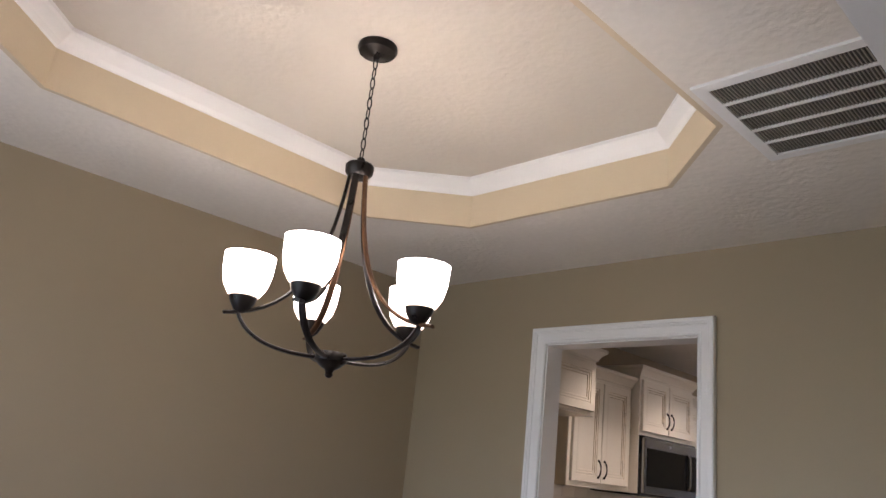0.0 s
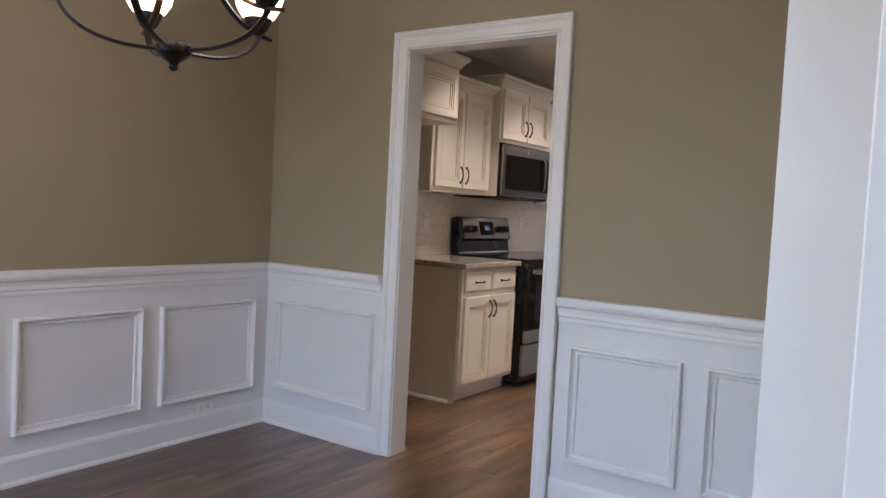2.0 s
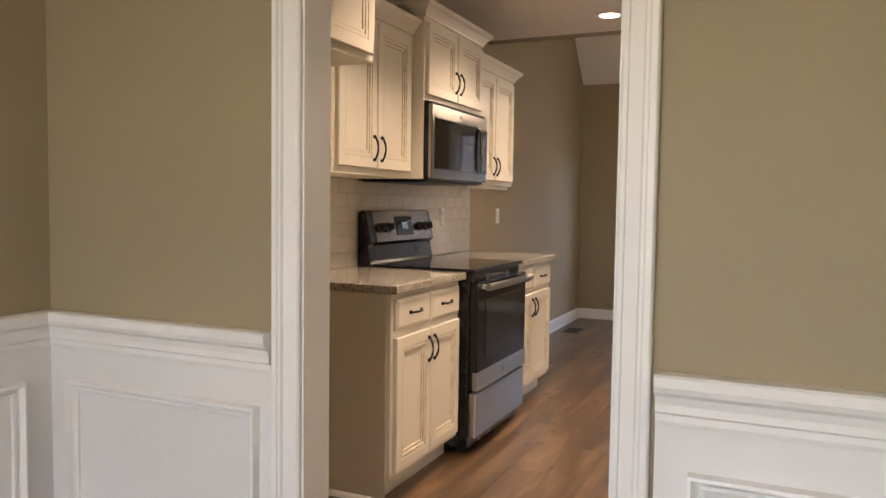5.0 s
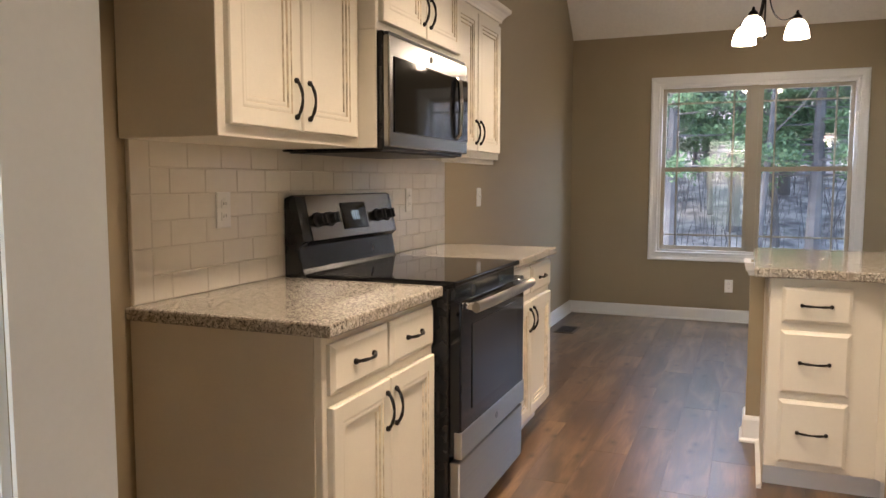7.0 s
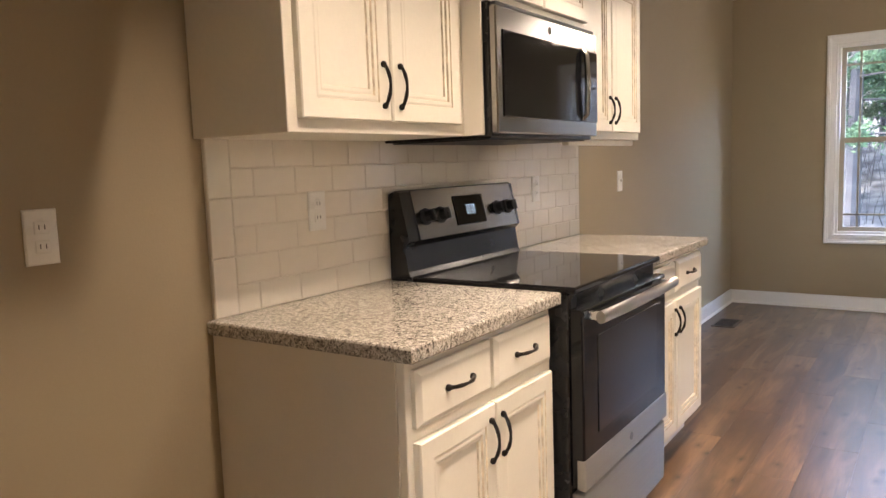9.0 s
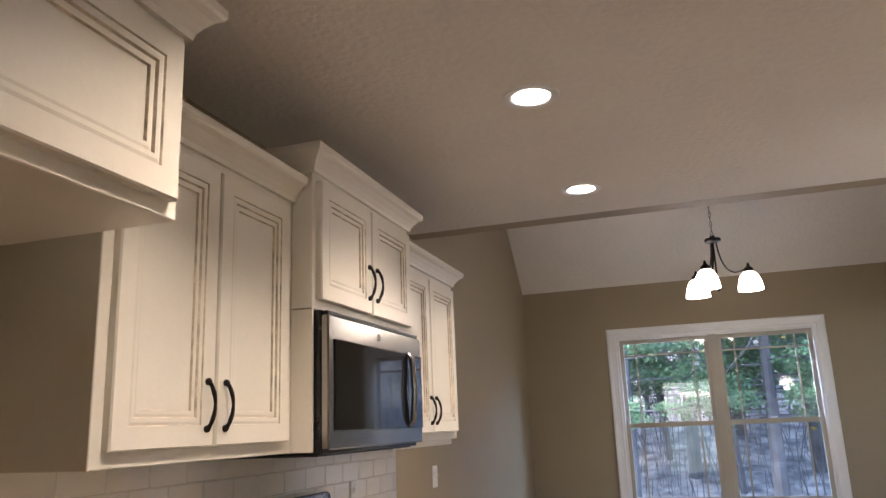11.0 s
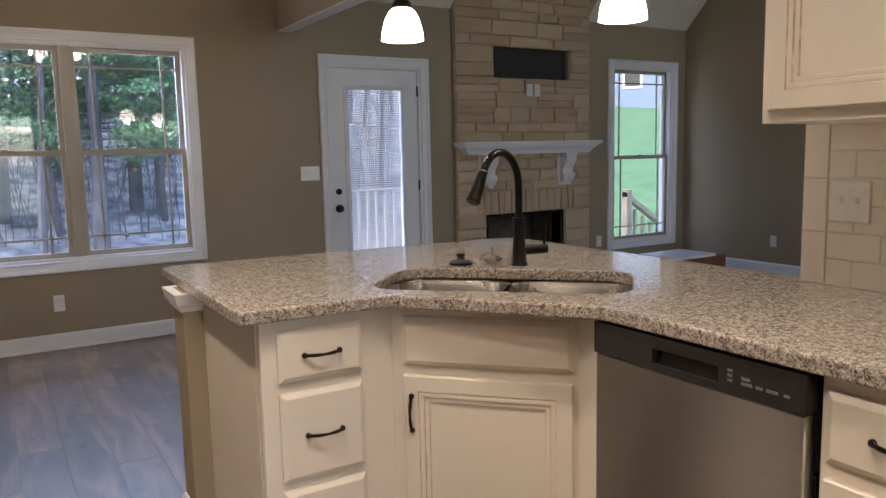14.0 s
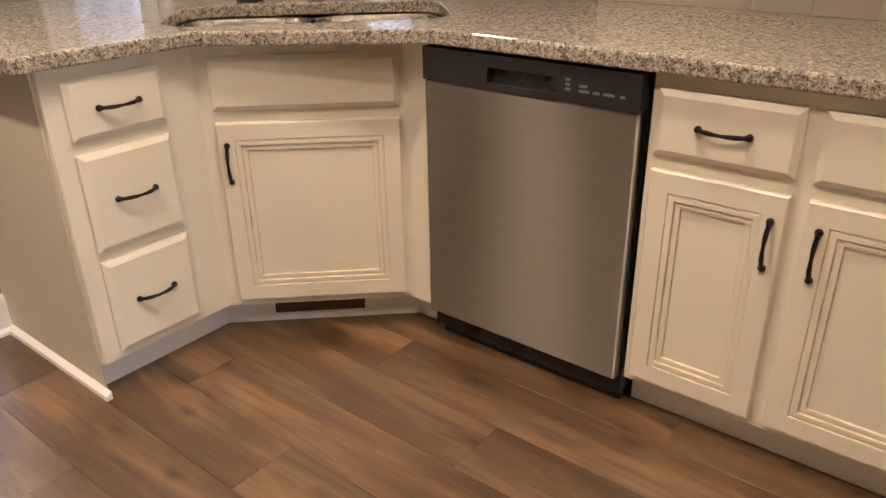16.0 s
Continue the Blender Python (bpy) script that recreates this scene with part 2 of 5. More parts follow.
M_BRONZE = paint("oil_rubbed_bronze", (0.017, 0.014, 0.012), 0.30, 0.5, var=0.25, scale=30, bump=0.0002)
M_COPPER = paint("worn_bronze", (0.16, 0.085, 0.045), 0.36, 0.8, var=0.3, scale=22)
M_STEEL = paint("brushed_stainless", (0.37, 0.355, 0.33), 0.45, 1.0, var=0.04, scale=3, bscale=30, stretch=(1, 1, 40), rvar=0.02)
_b = M_STEEL.node_tree.nodes["Principled BSDF"]
_t = M_STEEL.node_tree.nodes.new("ShaderNodeTangent")
_t.direction_type, _t.axis = "RADIAL", "Z"
M_STEEL.node_tree.links.new(_t.outputs[0], _b.inputs["Tangent"])
_b.inputs["Anisotropic"].default_value, _b.inputs["Anisotropic Rotation"].default_value = 1.0, 0.25
M_STEELD = paint("dark_stainless", (0.30, 0.285, 0.265), 0.2, 1.0, var=0.05, scale=3, bscale=30, stretch=(1, 1, 40), rvar=0.04)
M_STEELH = paint("polished_stainless", (0.68, 0.665, 0.64), 0.27, 1.0, var=0.04, scale=6)
M_BLACK = paint("black_enamel", (0.012, 0.012, 0.013), 0.25, var=0.2, scale=10)
M_PLASTIC = paint("black_plastic", (0.022, 0.022, 0.024), 0.42, var=0.2, scale=20)
M_BGLASS = paint("black_glass", (0.006, 0.006, 0.007), 0.05, var=0.1, scale=4, rvar=0.02, ior=1.38)
M_OVENGL = paint("smoked_oven_glass", (0.018, 0.018, 0.020), 0.10, var=0.1, scale=4, rvar=0.03, ior=1.5)
M_GRANITE = granite()
M_TILE = paint("cream_ceramic_tile", (0.78, 0.73, 0.65), 0.12, var=0.03, scale=6, bump=0.0004, bscale=22, rvar=0.04)
M_GROUT = paint("pale_grout", (0.70, 0.65, 0.57), 0.9, var=0.08, scale=20, bump=0.0005)
M_PLANK = plank_wood()
M_SUB = paint("dark_subfloor", (0.05, 0.035, 0.025), 0.8, var=0.1)
M_STONE = stone_face("tan_limestone", (0.44, 0.315, 0.195), (0.60, 0.455, 0.300), 0.004)
M_MORTAR = paint("stone_mortar", (0.50, 0.40, 0.28), 0.95, var=0.15, scale=15, bump=0.003, bscale=60)
M_SOOT = paint("firebox_black", (0.11, 0.092, 0.075), 0.85, var=0.3, scale=9, bump=0.002)
M_PLATE = paint("white_plate", (0.80, 0.79, 0.76), 0.28, var=0.02, scale=10)
# even dark colour standing for the shade inside slots, gaps and ducts
M_GAP_SHADE = paint("gap_shade", (0.05, 0.045, 0.04), 0.6, var=0.2)
M_VINYL = paint("tan_window_vinyl", (0.40, 0.35, 0.27), 0.42, var=0.03, scale=6)
# grille white taken down to grey, shade between the fins included
M_VENT_SHADED = paint("shaded_vent_fins", (0.30, 0.275, 0.235), 0.5, var=0.1, scale=20)
M_VENTB = paint("brown_register", (0.075, 0.05, 0.033), 0.45, 0.3, var=0.2, scale=20)
M_GLASS = clear_glass()
M_SHADEUP = shade_glass("bowl_shade_glass", 0.0, 0.15, 3.1)
M_SHADEDN = shade_glass("bell_shade_glass", 0.02, -0.13, 2.4)
M_LED = glow("downlight_lens", (1.0, 0.93, 0.82), 2.0)
M_CLOCK = glow("clock_digits", (0.55, 0.8, 1.0), 0.14, (0.1, 0.1, 0.1))
M_GREYINK = paint("grey_print", (0.17, 0.17, 0.17), 0.5)
M_BARK = paint("grey_bark", (0.115, 0.118, 0.13), 0.9, var=0.35, scale=3, bump=0.01, bscale=25)
M_NEEDLE = paint("pine_needles", (0.105, 0.205, 0.11), 0.6, var=0.4, scale=1.2)
M_AUTUMN = paint("autumn_leaves", (0.42, 0.27, 0.05), 0.6, var=0.3, scale=2)
M_DECK = paint("weathered_deck_boards", (0.30, 0.25, 0.19), 0.75, var=0.15, scale=4, bump=0.001)
M_RAIL = paint("weathered_wood_rail", (0.46, 0.38, 0.28), 0.7, var=0.12, scale=5)
M_WRAIL = paint("painted_wood_rail", (0.70, 0.70, 0.70), 0.5, var=0.05, scale=5)
M_SIDING = paint("blue_grey_siding", (0.105, 0.145, 0.195), 0.6, var=0.04, scale=2)
M_ROOF = paint("asphalt_shingles", (0.09, 0.085, 0.08), 0.9, var=0.2, scale=8)
M_BLIND = paint("white_blind_slats", (0.72, 0.73, 0.74), 0.4, var=0.02)


def ground_mat():
    m, n, l, b = nodes_of("lawn_and_hazed_litter")
    geo = n.new("ShaderNodeNewGeometry")
    sep = n.new("ShaderNodeSeparateXYZ")
    l.new(geo.outputs["Position"], sep.inputs[0])
    t1, t2 = n.new("ShaderNodeTexNoise"), n.new("ShaderNodeTexNoise")
    t1.inputs["Scale"].default_value, t1.inputs["Detail"].default_value = 0.35, 6
    t2.inputs["Scale"].default_value, t2.inputs["Detail"].default_value = 2.6, 8
    l.new(geo.outputs["Position"], t1.inputs["Vector"])
    l.new(geo.outputs["Position"], t2.inputs["Vector"])
    grass = ramp(n, [(0.3, (0.035, 0.105, 0.040)), (0.7, (0.080, 0.165, 0.075))])
    # litter brightened to pale blue-grey, woodland haze mixed into its colour
    leaf = ramp(n, [(0.34, (0.15, 0.155, 0.17)), (0.5, (0.34, 0.345, 0.36)), (0.64, (0.56, 0.55, 0.55))])
    l.new(t2.outputs[0], grass.inputs[0])
    l.new(t2.outputs[0], leaf.inputs[0])
    # lawn lies east of a line through the yard
    mad = n.new("ShaderNodeMath")
    mad.operation = "MULTIPLY_ADD"
    mad.inputs[1].default_value = -0.8
    l.new(sep.outputs[1], mad.inputs[0])
    l.new(sep.outputs[0], mad.inputs[2])
    ed = n.new("ShaderNodeMath")
    ed.operation = "MULTIPLY_ADD"
    ed.inputs[1].default_value = 3.0
    l.new(t1.outputs[0], ed.inputs[0])
    l.new(mad.outputs[0], ed.inputs[2])
    mr = n.new("ShaderNodeMapRange")
    mr.inputs[1].default_value, mr.inputs[2].default_value = 1.6, 2.6
    l.new(ed.outputs[0], mr.inputs[0])
    mix = n.new("ShaderNodeMix")
    mix.data_type = "RGBA"
    l.new(mr.outputs[0], mix.inputs["Factor"])
    l.new(leaf.outputs[0], mix.inputs[6])
    l.new(grass.outputs[0], mix.inputs[7])
    l.new(mix.outputs[2], b.inputs["Base Color"])
    b.inputs["Roughness"].default_value = 0.95
    return m


M_GROUND = ground_mat()


# ---------------------------------------------------------------- mesh helpers
def part(name, bm, material, parent=None, label="", smooth=False):
    me = bpy.data.meshes.new(name)
    bmesh.ops.recalc_face_normals(bm, faces=bm.faces[:])
    bm.to_mesh(me)
    bm.free()
    for q in material if isinstance(material, (list, tuple)) else [material]:
        me.materials.append(q)
    if smooth:
        me.polygons.foreach_set("use_smooth", [True] * len(me.polygons))
        me.set_sharp_from_angle(angle=radians(38))
    ob = new(name, me)
    if parent:
        ob.parent = parent
    if label:
        ob["label"] = label
    return ob


def thing(name, m, label, category, group=""):
    ob = new(name)
    ob.empty_display_size = 0.1
    ob.matrix_basis = m
    return tagged(ob, label, category, group)


def structure(name, bm, material, label, category, smooth=False, m=None):
    ob = part(name, bm, material, None, "", smooth)
    if m is not None:
        ob.matrix_basis = m
    return tagged(ob, label, category, kind="structure")


def add_box(bm, x0, x1, y0, y1, z0, z1, mi=0):
    v = [bm.verts.new((x, y, z)) for z in (z0, z1) for y in (y0, y1) for x in (x0, x1)]
    for q in ((0, 1, 3, 2), (4, 6, 7, 5), (0, 4, 5, 1), (2, 3, 7, 6), (0, 2, 6, 4), (1, 5, 7, 3)):
        bm.faces.new([v[i] for i in q]).material_index = mi
    return v


def box(x0, x1, y0, y1, z0, z1, bevel=0.0, seg=1):
    bm = bmesh.new()
    add_box(bm, x0, x1, y0, y1, z0, z1)
    if bevel:
        bmesh.ops.bevel(bm, geom=bm.edges[:], offset=bevel, segments=seg, affect="EDGES", profile=0.5)
    return bm


def prism(points, axis, a, b):
    """A polygon pushed from a to b along an axis; points run in the other two axes, in order."""
    bm = bmesh.new()
    def at(p, s):
        return {"x": (s, p[0], p[1]), "y": (p[0], s, p[1]), "z": (p[0], p[1], s)}[axis]
    lo = [bm.verts.new(at(p, a)) for p in points]
    hi = [bm.verts.new(at(p, b)) for p in points]
    bm.faces.new(lo)
    bm.faces.new(hi[::-1])
    for i in range(len(points)):
        j = (i + 1) % len(points)
        bm.faces.new((lo[i], lo[j], hi[j], hi[i]))
    return bm


def nested(w, h, loops, x0=0.0, z0=0.0, y=0.0, bm=None):
    """Rectangles one inside the other: (inset, how far it stands out to the front, material of the band that follows)."""
    bm = bm or bmesh.new()
    rings = []
    for s, d, _ in loops:
        rings.append([bm.verts.new(p) for p in ((x0 + s, y - d, z0 + s), (x0 + w - s, y - d, z0 + s), (x0 + w - s, y - d, z0 + h - s), (x0 + s, y - d, z0 + h - s))])
    bm.faces.new(rings[0][::-1])
    for (a, b), (_, _, mi) in zip(zip(rings, rings[1:]), loops):
        for i in range(4):
            bm.faces.new((a[i], a[(i + 1) % 4], b[(i + 1) % 4], b[i])).material_index = mi
    bm.faces.new(rings[-1]).material_index = loops[-1][2]
    return bm


def lathe(profile, segs=24, at=(0, 0, 0), bm=None):
    bm = bm or bmesh.new()
    rings = [[bm.verts.new((at[0] + r * math.cos(2 * math.pi * i / segs), at[1] + r * math.sin(2 * math.pi * i / segs), at[2] + z)) for i in range(segs)] for r, z in profile]
    for a, b in zip(rings, rings[1:]):
        for i in range(segs):
            j = (i + 1) % segs
            bm.faces.new((a[i], a[j], b[j], b[i]))
    for ring in (rings[0], rings[-1]):
        if (ring[0].co - ring[segs // 2].co).length > 1e-4:
            bm.faces.new(ring)
    return bm


def tube(points, radius, segs=8, bm=None, flat=1.0):
    """A bar along points; radius a number or one for each point; flat squeezes it across."""
    bm = bm or bmesh.new()
    pts = [Vector(p) for p in points]
    radii = radius if isinstance(radius, (list, tuple)) else [radius] * len(pts)
    t0 = (pts[1] - pts[0]).normalized()
    side = t0.cross(Vector((0, 0, 1)))
    if side.length < 0.05:
        side = t0.cross(Vector((1, 0, 0)))
    side.normalize()
    rings = []
    for i, p in enumerate(pts):
        t = (pts[min(i + 1, len(pts) - 1)] - pts[max(i - 1, 0)]).normalized()
        side = (side - t * side.dot(t)).normalized()
        up = side.cross(t)
        rings.append([bm.verts.new(p + (side * math.cos(a) + up * math.sin(a) * flat) * radii[i]) for a in [2 * math.pi * k / segs for k in range(segs)]])
    for a, b in zip(rings, rings[1:]):
        for i in range(segs):
            j = (i + 1) % segs
            bm.faces.new((a[i], a[j], b[j], b[i]))
    bm.faces.new(rings[0])
    bm.faces.new(rings[-1])
    return bm


def curve(a, b, c, d, n=10):
    a, b, c, d = map(Vector, (a, b, c, d))
    return [a * (1 - t) ** 3 + b * 3 * t * (1 - t) ** 2 + c * 3 * t * t * (1 - t) + d * t ** 3 for t in [i / n for i in range(n + 1)]]


def sweep(path, profile, closed=False, bm=None):
    """A moulding: the profile's (out, height) carried along a flat path, out to its left, mitred."""
    bm = bm or bmesh.new()
    n = len(path)
    rings = []
    for i in range(n):
        p = Vector(path[i])
        before = (p - Vector(path[i - 1])).normalized() if closed or i else None
        after = (Vector(path[(i + 1) % n]) - p).normalized() if closed or i < n - 1 else None
        d0, d1 = before or after, after or before
        n0, n1 = Vector((-d0.y, d0.x)), Vector((-d1.y, d1.x))
        mit = (n0 + n1) / max(0.2, 1 + n0.dot(n1))
        rings.append([bm.verts.new((p.x + mit.x * o, p.y + mit.y * o, h)) for o, h in profile])
    k = len(profile)
    for i in range(n if closed else n - 1):
        a, b = rings[i], rings[(i + 1) % n]
        for q in range(k):
            bm.faces.new((a[q], a[(q + 1) % k], b[(q + 1) % k], b[q]))
    if not closed:
        bm.faces.new(rings[0])
        bm.faces.new(rings[-1][::-1])
    return bm


def wall_mesh(u0, u1, t0, t1, z0, z1, holes, along):
    """A thick wall along x or y with openings (u, u, z, z) right through it."""
    us = sorted({u0, u1, *[h for q in holes for h in q[:2] if u0 < h < u1]})
    zs = sorted({z0, z1, *[h for q in holes for h in q[2:] if z0 < h < z1]})
    solid = {(i, k) for i in range(len(us) - 1) for k in range(len(zs) - 1)
             if not any(q[0] <= (us[i] + us[i + 1]) / 2 <= q[1] and q[2] <= (zs[k] + zs[k + 1]) / 2 <= q[3] for q in holes)}
    bm = bmesh.new()
    cache = {}

    def v(i, s, k):
        key = (i, s, k)
        if key not in cache:
            u, t, z = us[i], (t0, t1)[s], zs[k]
            cache[key] = bm.verts.new((u, t, z) if along == "x" else (t, u, z))
        return cache[key]
    for i, k in solid:
        bm.faces.new((v(i, 0, k), v(i + 1, 0, k), v(i + 1, 0, k + 1), v(i, 0, k + 1)))
        bm.faces.new((v(i, 1, k), v(i, 1, k + 1), v(i + 1, 1, k + 1), v(i + 1, 1, k)))
        for di, dk, quad in ((-1, 0, ((i, 0, k), (i, 0, k + 1), (i, 1, k + 1), (i, 1, k))), (1, 0, ((i + 1, 0, k), (i + 1, 1, k), (i + 1, 1, k + 1), (i + 1, 0, k + 1))),
                             (0, -1, ((i, 0, k), (i, 1, k), (i + 1, 1, k), (i + 1, 0, k))), (0, 1, ((i, 0, k + 1), (i + 1, 0, k + 1), (i + 1, 1, k + 1), (i, 1, k + 1)))):
            if (i + di, k + dk) not in solid:
                bm.faces.new([v(*q) for q in quad])
    return bm


CASING = [(0, 0), (0, 0.010), (0.005, 0.014), (0.013, 0.014), (0.016, 0.010), (0.046, 0.016), (0.050, 0.022), (0.057, 0.022), (0.061, 0.027), (0.074, 0.027), (0.078, 0.022), (0.078, 0)]
BASE = [(0, 0), (0.026, 0), (0.025, 0.010), (0.014, 0.020), (0.014, 0.108), (0.010, 0.120), (0.006, 0.126), (0, 0.128)]
CHAIR_RAIL = [(0, 0.793), (0.01, 0.793), (0.013, 0.803), (0.013, 0.817), (0.021, 0.823), (0.021, 0.839), (0.027, 0.857), (0.04, 0.867), (0.045, 0.879), (0.045, 0.899), (0.04, 0.904), (0, 0.904)]
PANEL_MOULD = [(0, 0), (0.001, 0.009), (0.008, 0.012), (0.013, 0.005), (0.019, 0.012), (0.027, 0.029), (0.034, 0.027), (0.036, 0)]
CROWN = [(0, 0), (0.010, 0), (0.013, 0.012), (0.022, 0.026), (0.036, 0.042), (0.048, 0.050), (0.052, 0.056), (0.052, 0.072), (0, 0.072)]

# ---------------------------------------------------------------- the large structure
XE, YN, YS = 3.12, 5.56, -1.08          # kitchen's east wall, far wall, dining partition
KC, DC, PLATE = 2.445, 2.40, 2.58       # kitchen ceiling, dining ceiling, foot of the vault
SLOPE = 1.0

structure("wall_west", wall_mesh(-4.82, YN, -0.12, 0.0, 0, 6.2, [], "y"), M_WALL, "taupe painted wall along dining room and kitchen", "wall")
structure("wall_north", wall_mesh(-0.12, 7.92, YN, YN + 0.14, -0.9, PLATE, [(0.806, 2.400, 0.620, 2.119), (3.525, 4.405, 0.0, 2.05), (5.06, 6.0, 0.0, 0.72), (6.715, 7.585, 0.32, 2.15), (5.165, 6.08, 1.99, 2.275)], "x"),
          M_WALL, "taupe painted outer wall with windows and a door", "wall")
structure("wall_partition", wall_mesh(0.0, 3.06, YS, YS + 0.12, 0, 3.0, [(0.925, 1.724, 0, 2.022)], "x"), M_WALL, "taupe painted partition with a cased doorway", "wall")
structure("wall_pantry_side", wall_mesh(YS + 0.12, -0.14, 1.795, 1.915, 0, KC, [], "y"), M_WALL, "taupe painted short wall beside the doorway", "wall")
structure("wall_pantry_front", wall_mesh(1.915, XE, -0.26, -0.14, 0, KC, [], "x"), M_WALL, "taupe painted pantry wall", "wall")
structure("wall_east_kitchen", wall_mesh(YS + 0.12, YN, XE, XE + 0.12, 0, 6.2, [(1.075, YN, 0, 2.288)], "y"), M_WALL, "taupe wall and dropped header between kitchen and great room", "wall")
structure("trim_header_soffit", box(3.1215, 3.2385, 1.08, 5.555, 2.280, 2.2875), M_TRIM, "white painted underside of the dropped header", "soffit")
structure("wall_great_room_east", wall_mesh(-3.0, YN, 7.80, 7.92, 0, 7.2, [], "y"), M_WALL, "taupe painted great room wall", "wall")
structure("wall_great_room_south", wall_mesh(XE + 0.12, 7.92, -3.12, -3.0, 0, 7.2, [(3.6, 7.4, 0.4, 5.0)], "x"), M_WALL, "taupe painted great room wall with an unseen tall window added for daylight", "wall")
structure("wall_over_kitchen", wall_mesh(0.0, XE, 2.53, 2.65, KC, 6.0, [], "x"), M_WALL, "taupe wall above the kitchen ceiling's edge", "wall")
structure("wall_great_room_west", wall_mesh(-3.12, YS + 0.12, XE, XE + 0.12, 0, 7.2, [], "y"), M_WALL, "taupe painted great room wall", "wall")
structure("wall_dining_south", wall_mesh(-0.12, 3.06, -4.82, -4.70, 0, 3.0, [(0.3, 2.6, 0.25, 2.2)], "x"), M_WALL, "taupe painted dining room wall with a window", "wall")
structure("wall_dining_east", wall_mesh(-4.70, YS, 2.90, 3.06, 0, 3.0, [(-4.62, -2.38, 0, 2.105)], "y"), M_WALL, "taupe wall with a wide cased opening to the foyer", "wall")
structure("wall_foyer_east", wall_mesh(-6.4, -3.0, 5.0, 5.12, 0, 3.0, [(-5.8, -5.3, 0.05, 2.65)], "y"), M_WALL, "taupe painted foyer wall with an unseen glazed side added for daylight", "wall")
structure("wall_foyer_north", wall_mesh(XE + 0.12, 5.12, -3.3, -3.12, 0, 3.0, [], "x"), M_WALL, "taupe painted foyer wall", "wall")
structure("wall_foyer_west", wall_mesh(-6.4, -4.82, 2.90, 3.06, 0, 3.0, [], "y"), M_WALL, "taupe painted foyer wall", "wall")
structure("wall_foyer_south", wall_mesh(2.90, 5.12, -6.52, -6.4, 0, 3.0, [(3.65, 4.55, 0.05, 2.3)], "x"), M_WALL, "taupe painted foyer wall with a glazed entrance", "wall")
structure("wall_chimney", box(4.66, 6.40, YN + 0.004, YN + 0.3, PLATE, 4.9), M_WALL, "wall behind the stone chimney above the vault's foot", "wall")

structure("ceiling_kitchen", box(0, XE, YS + 0.12, 2.53, KC, KC + 0.08), M_CEIL, "off-white flat kitchen ceiling", "ceiling")
structure("ceiling_foyer", box(2.9, 5.12, -6.52, -1.0, 2.74, 2.82), M_CEIL, "off-white foyer ceiling", "ceiling")


def sloped(name, x0, x1, y0, y1):
    pts = [(y0, PLATE + (YN - y0) * SLOPE), (y1, PLATE + (YN - y1) * SLOPE), (y1, PLATE + (YN - y1) * SLOPE + 0.1), (y0, PLATE + (YN - y0) * SLOPE + 0.1)]
    return structure(name, prism(pts, "x", x0, x1), M_CEIL, "off-white sloped vaulted ceiling", "ceiling")


sloped("ceiling_breakfast", 0, XE, 2.65, YN + 0.14)
sloped("ceiling_vault_1", XE + 0.12, 4.735, 1.4, YN + 0.14)
sloped("ceiling_vault_2", 6.33, 7.80, 1.4, YN + 0.14)
sloped("ceiling_vault_3", 4.735, 6.33, 1.4, 3.5)
structure("ceiling_slot", box(4.735, 6.33, 3.5, YN + 0.14, 4.64, 4.72), M_CEIL, "flat top of the chimney slot", "ceiling")
for nm, a, b in (("wall_cheek_1", 4.655, 4.735), ("wall_cheek_2", 6.33, 6.41)):
    structure(nm, prism([(YN, PLATE + 0.11), (YN, 4.64), (3.5, 4.64)], "x", a, b), M_WALL, "triangular wall beside the chimney", "wall")
structure("ceiling_vault_4", prism([(1.4, 6.74), (-3.12, 4.0), (-3.12, 4.1), (1.4, 6.84)], "x", XE + 0.12, 7.80), M_CEIL, "off-white sloped vaulted ceiling", "ceiling")

# dining ceiling with the eight-cornered tray
TX0, TX1, TY0, TY1, TC = 0.655, 2.315, -3.835, -1.780, 0.345
TRAY = [(TX0 + TC, TY0), (TX1 - TC, TY0), (TX1, TY0 + TC), (TX1, TY1 - TC), (TX1 - TC, TY1), (TX0 + TC, TY1), (TX0, TY1 - TC), (TX0, TY0 + TC)]
TT = 2.618
bm = bmesh.new()
outer = [(0, -4.70), (2.90, -4.70), (2.90, YS), (0, YS)]
ov, tv = [bm.verts.new((*p, DC)) for p in outer], [bm.verts.new((*p, DC)) for p in TRAY]
for f in ((ov[0], ov[1], tv[1], tv[0]), (ov[1], tv[2], tv[1]), (ov[1], ov[2], tv[3], tv[2]), (ov[2], tv[4], tv[3]), (ov[2], ov[3], tv[5], tv[4]), (ov[3], tv[6], tv[5]), (ov[3], ov[0], tv[7], tv[6]), (ov[0], tv[0], tv[7])):
    bm.faces.new(f)
ext = bmesh.ops.extrude_face_region(bm, geom=bm.faces[:])
bmesh.ops.translate(bm, verts=[g for g in ext["geom"] if isinstance(g, bmesh.types.BMVert)], vec=(0, 0, 0.012))
structure("ceiling_dining", bm, M_CEIL, "off-white textured dining ceiling round a tray", "ceiling")
bm = bmesh.new()
lo, hi = [bm.verts.new((*p, DC)) for p in TRAY], [bm.verts.new((*p, TT)) for p in TRAY]
for i in range(8):
    bm.faces.new((lo[i], lo[(i + 1) % 8], hi[(i + 1) % 8], hi[i]))
structure("ceiling_tray_side", bm, M_TRAY, "cream painted upright side of the tray ceiling", "ceiling").modifiers.new("thick", "SOLIDIFY").thickness = 0.02
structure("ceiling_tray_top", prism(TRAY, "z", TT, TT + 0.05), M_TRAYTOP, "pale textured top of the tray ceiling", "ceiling")
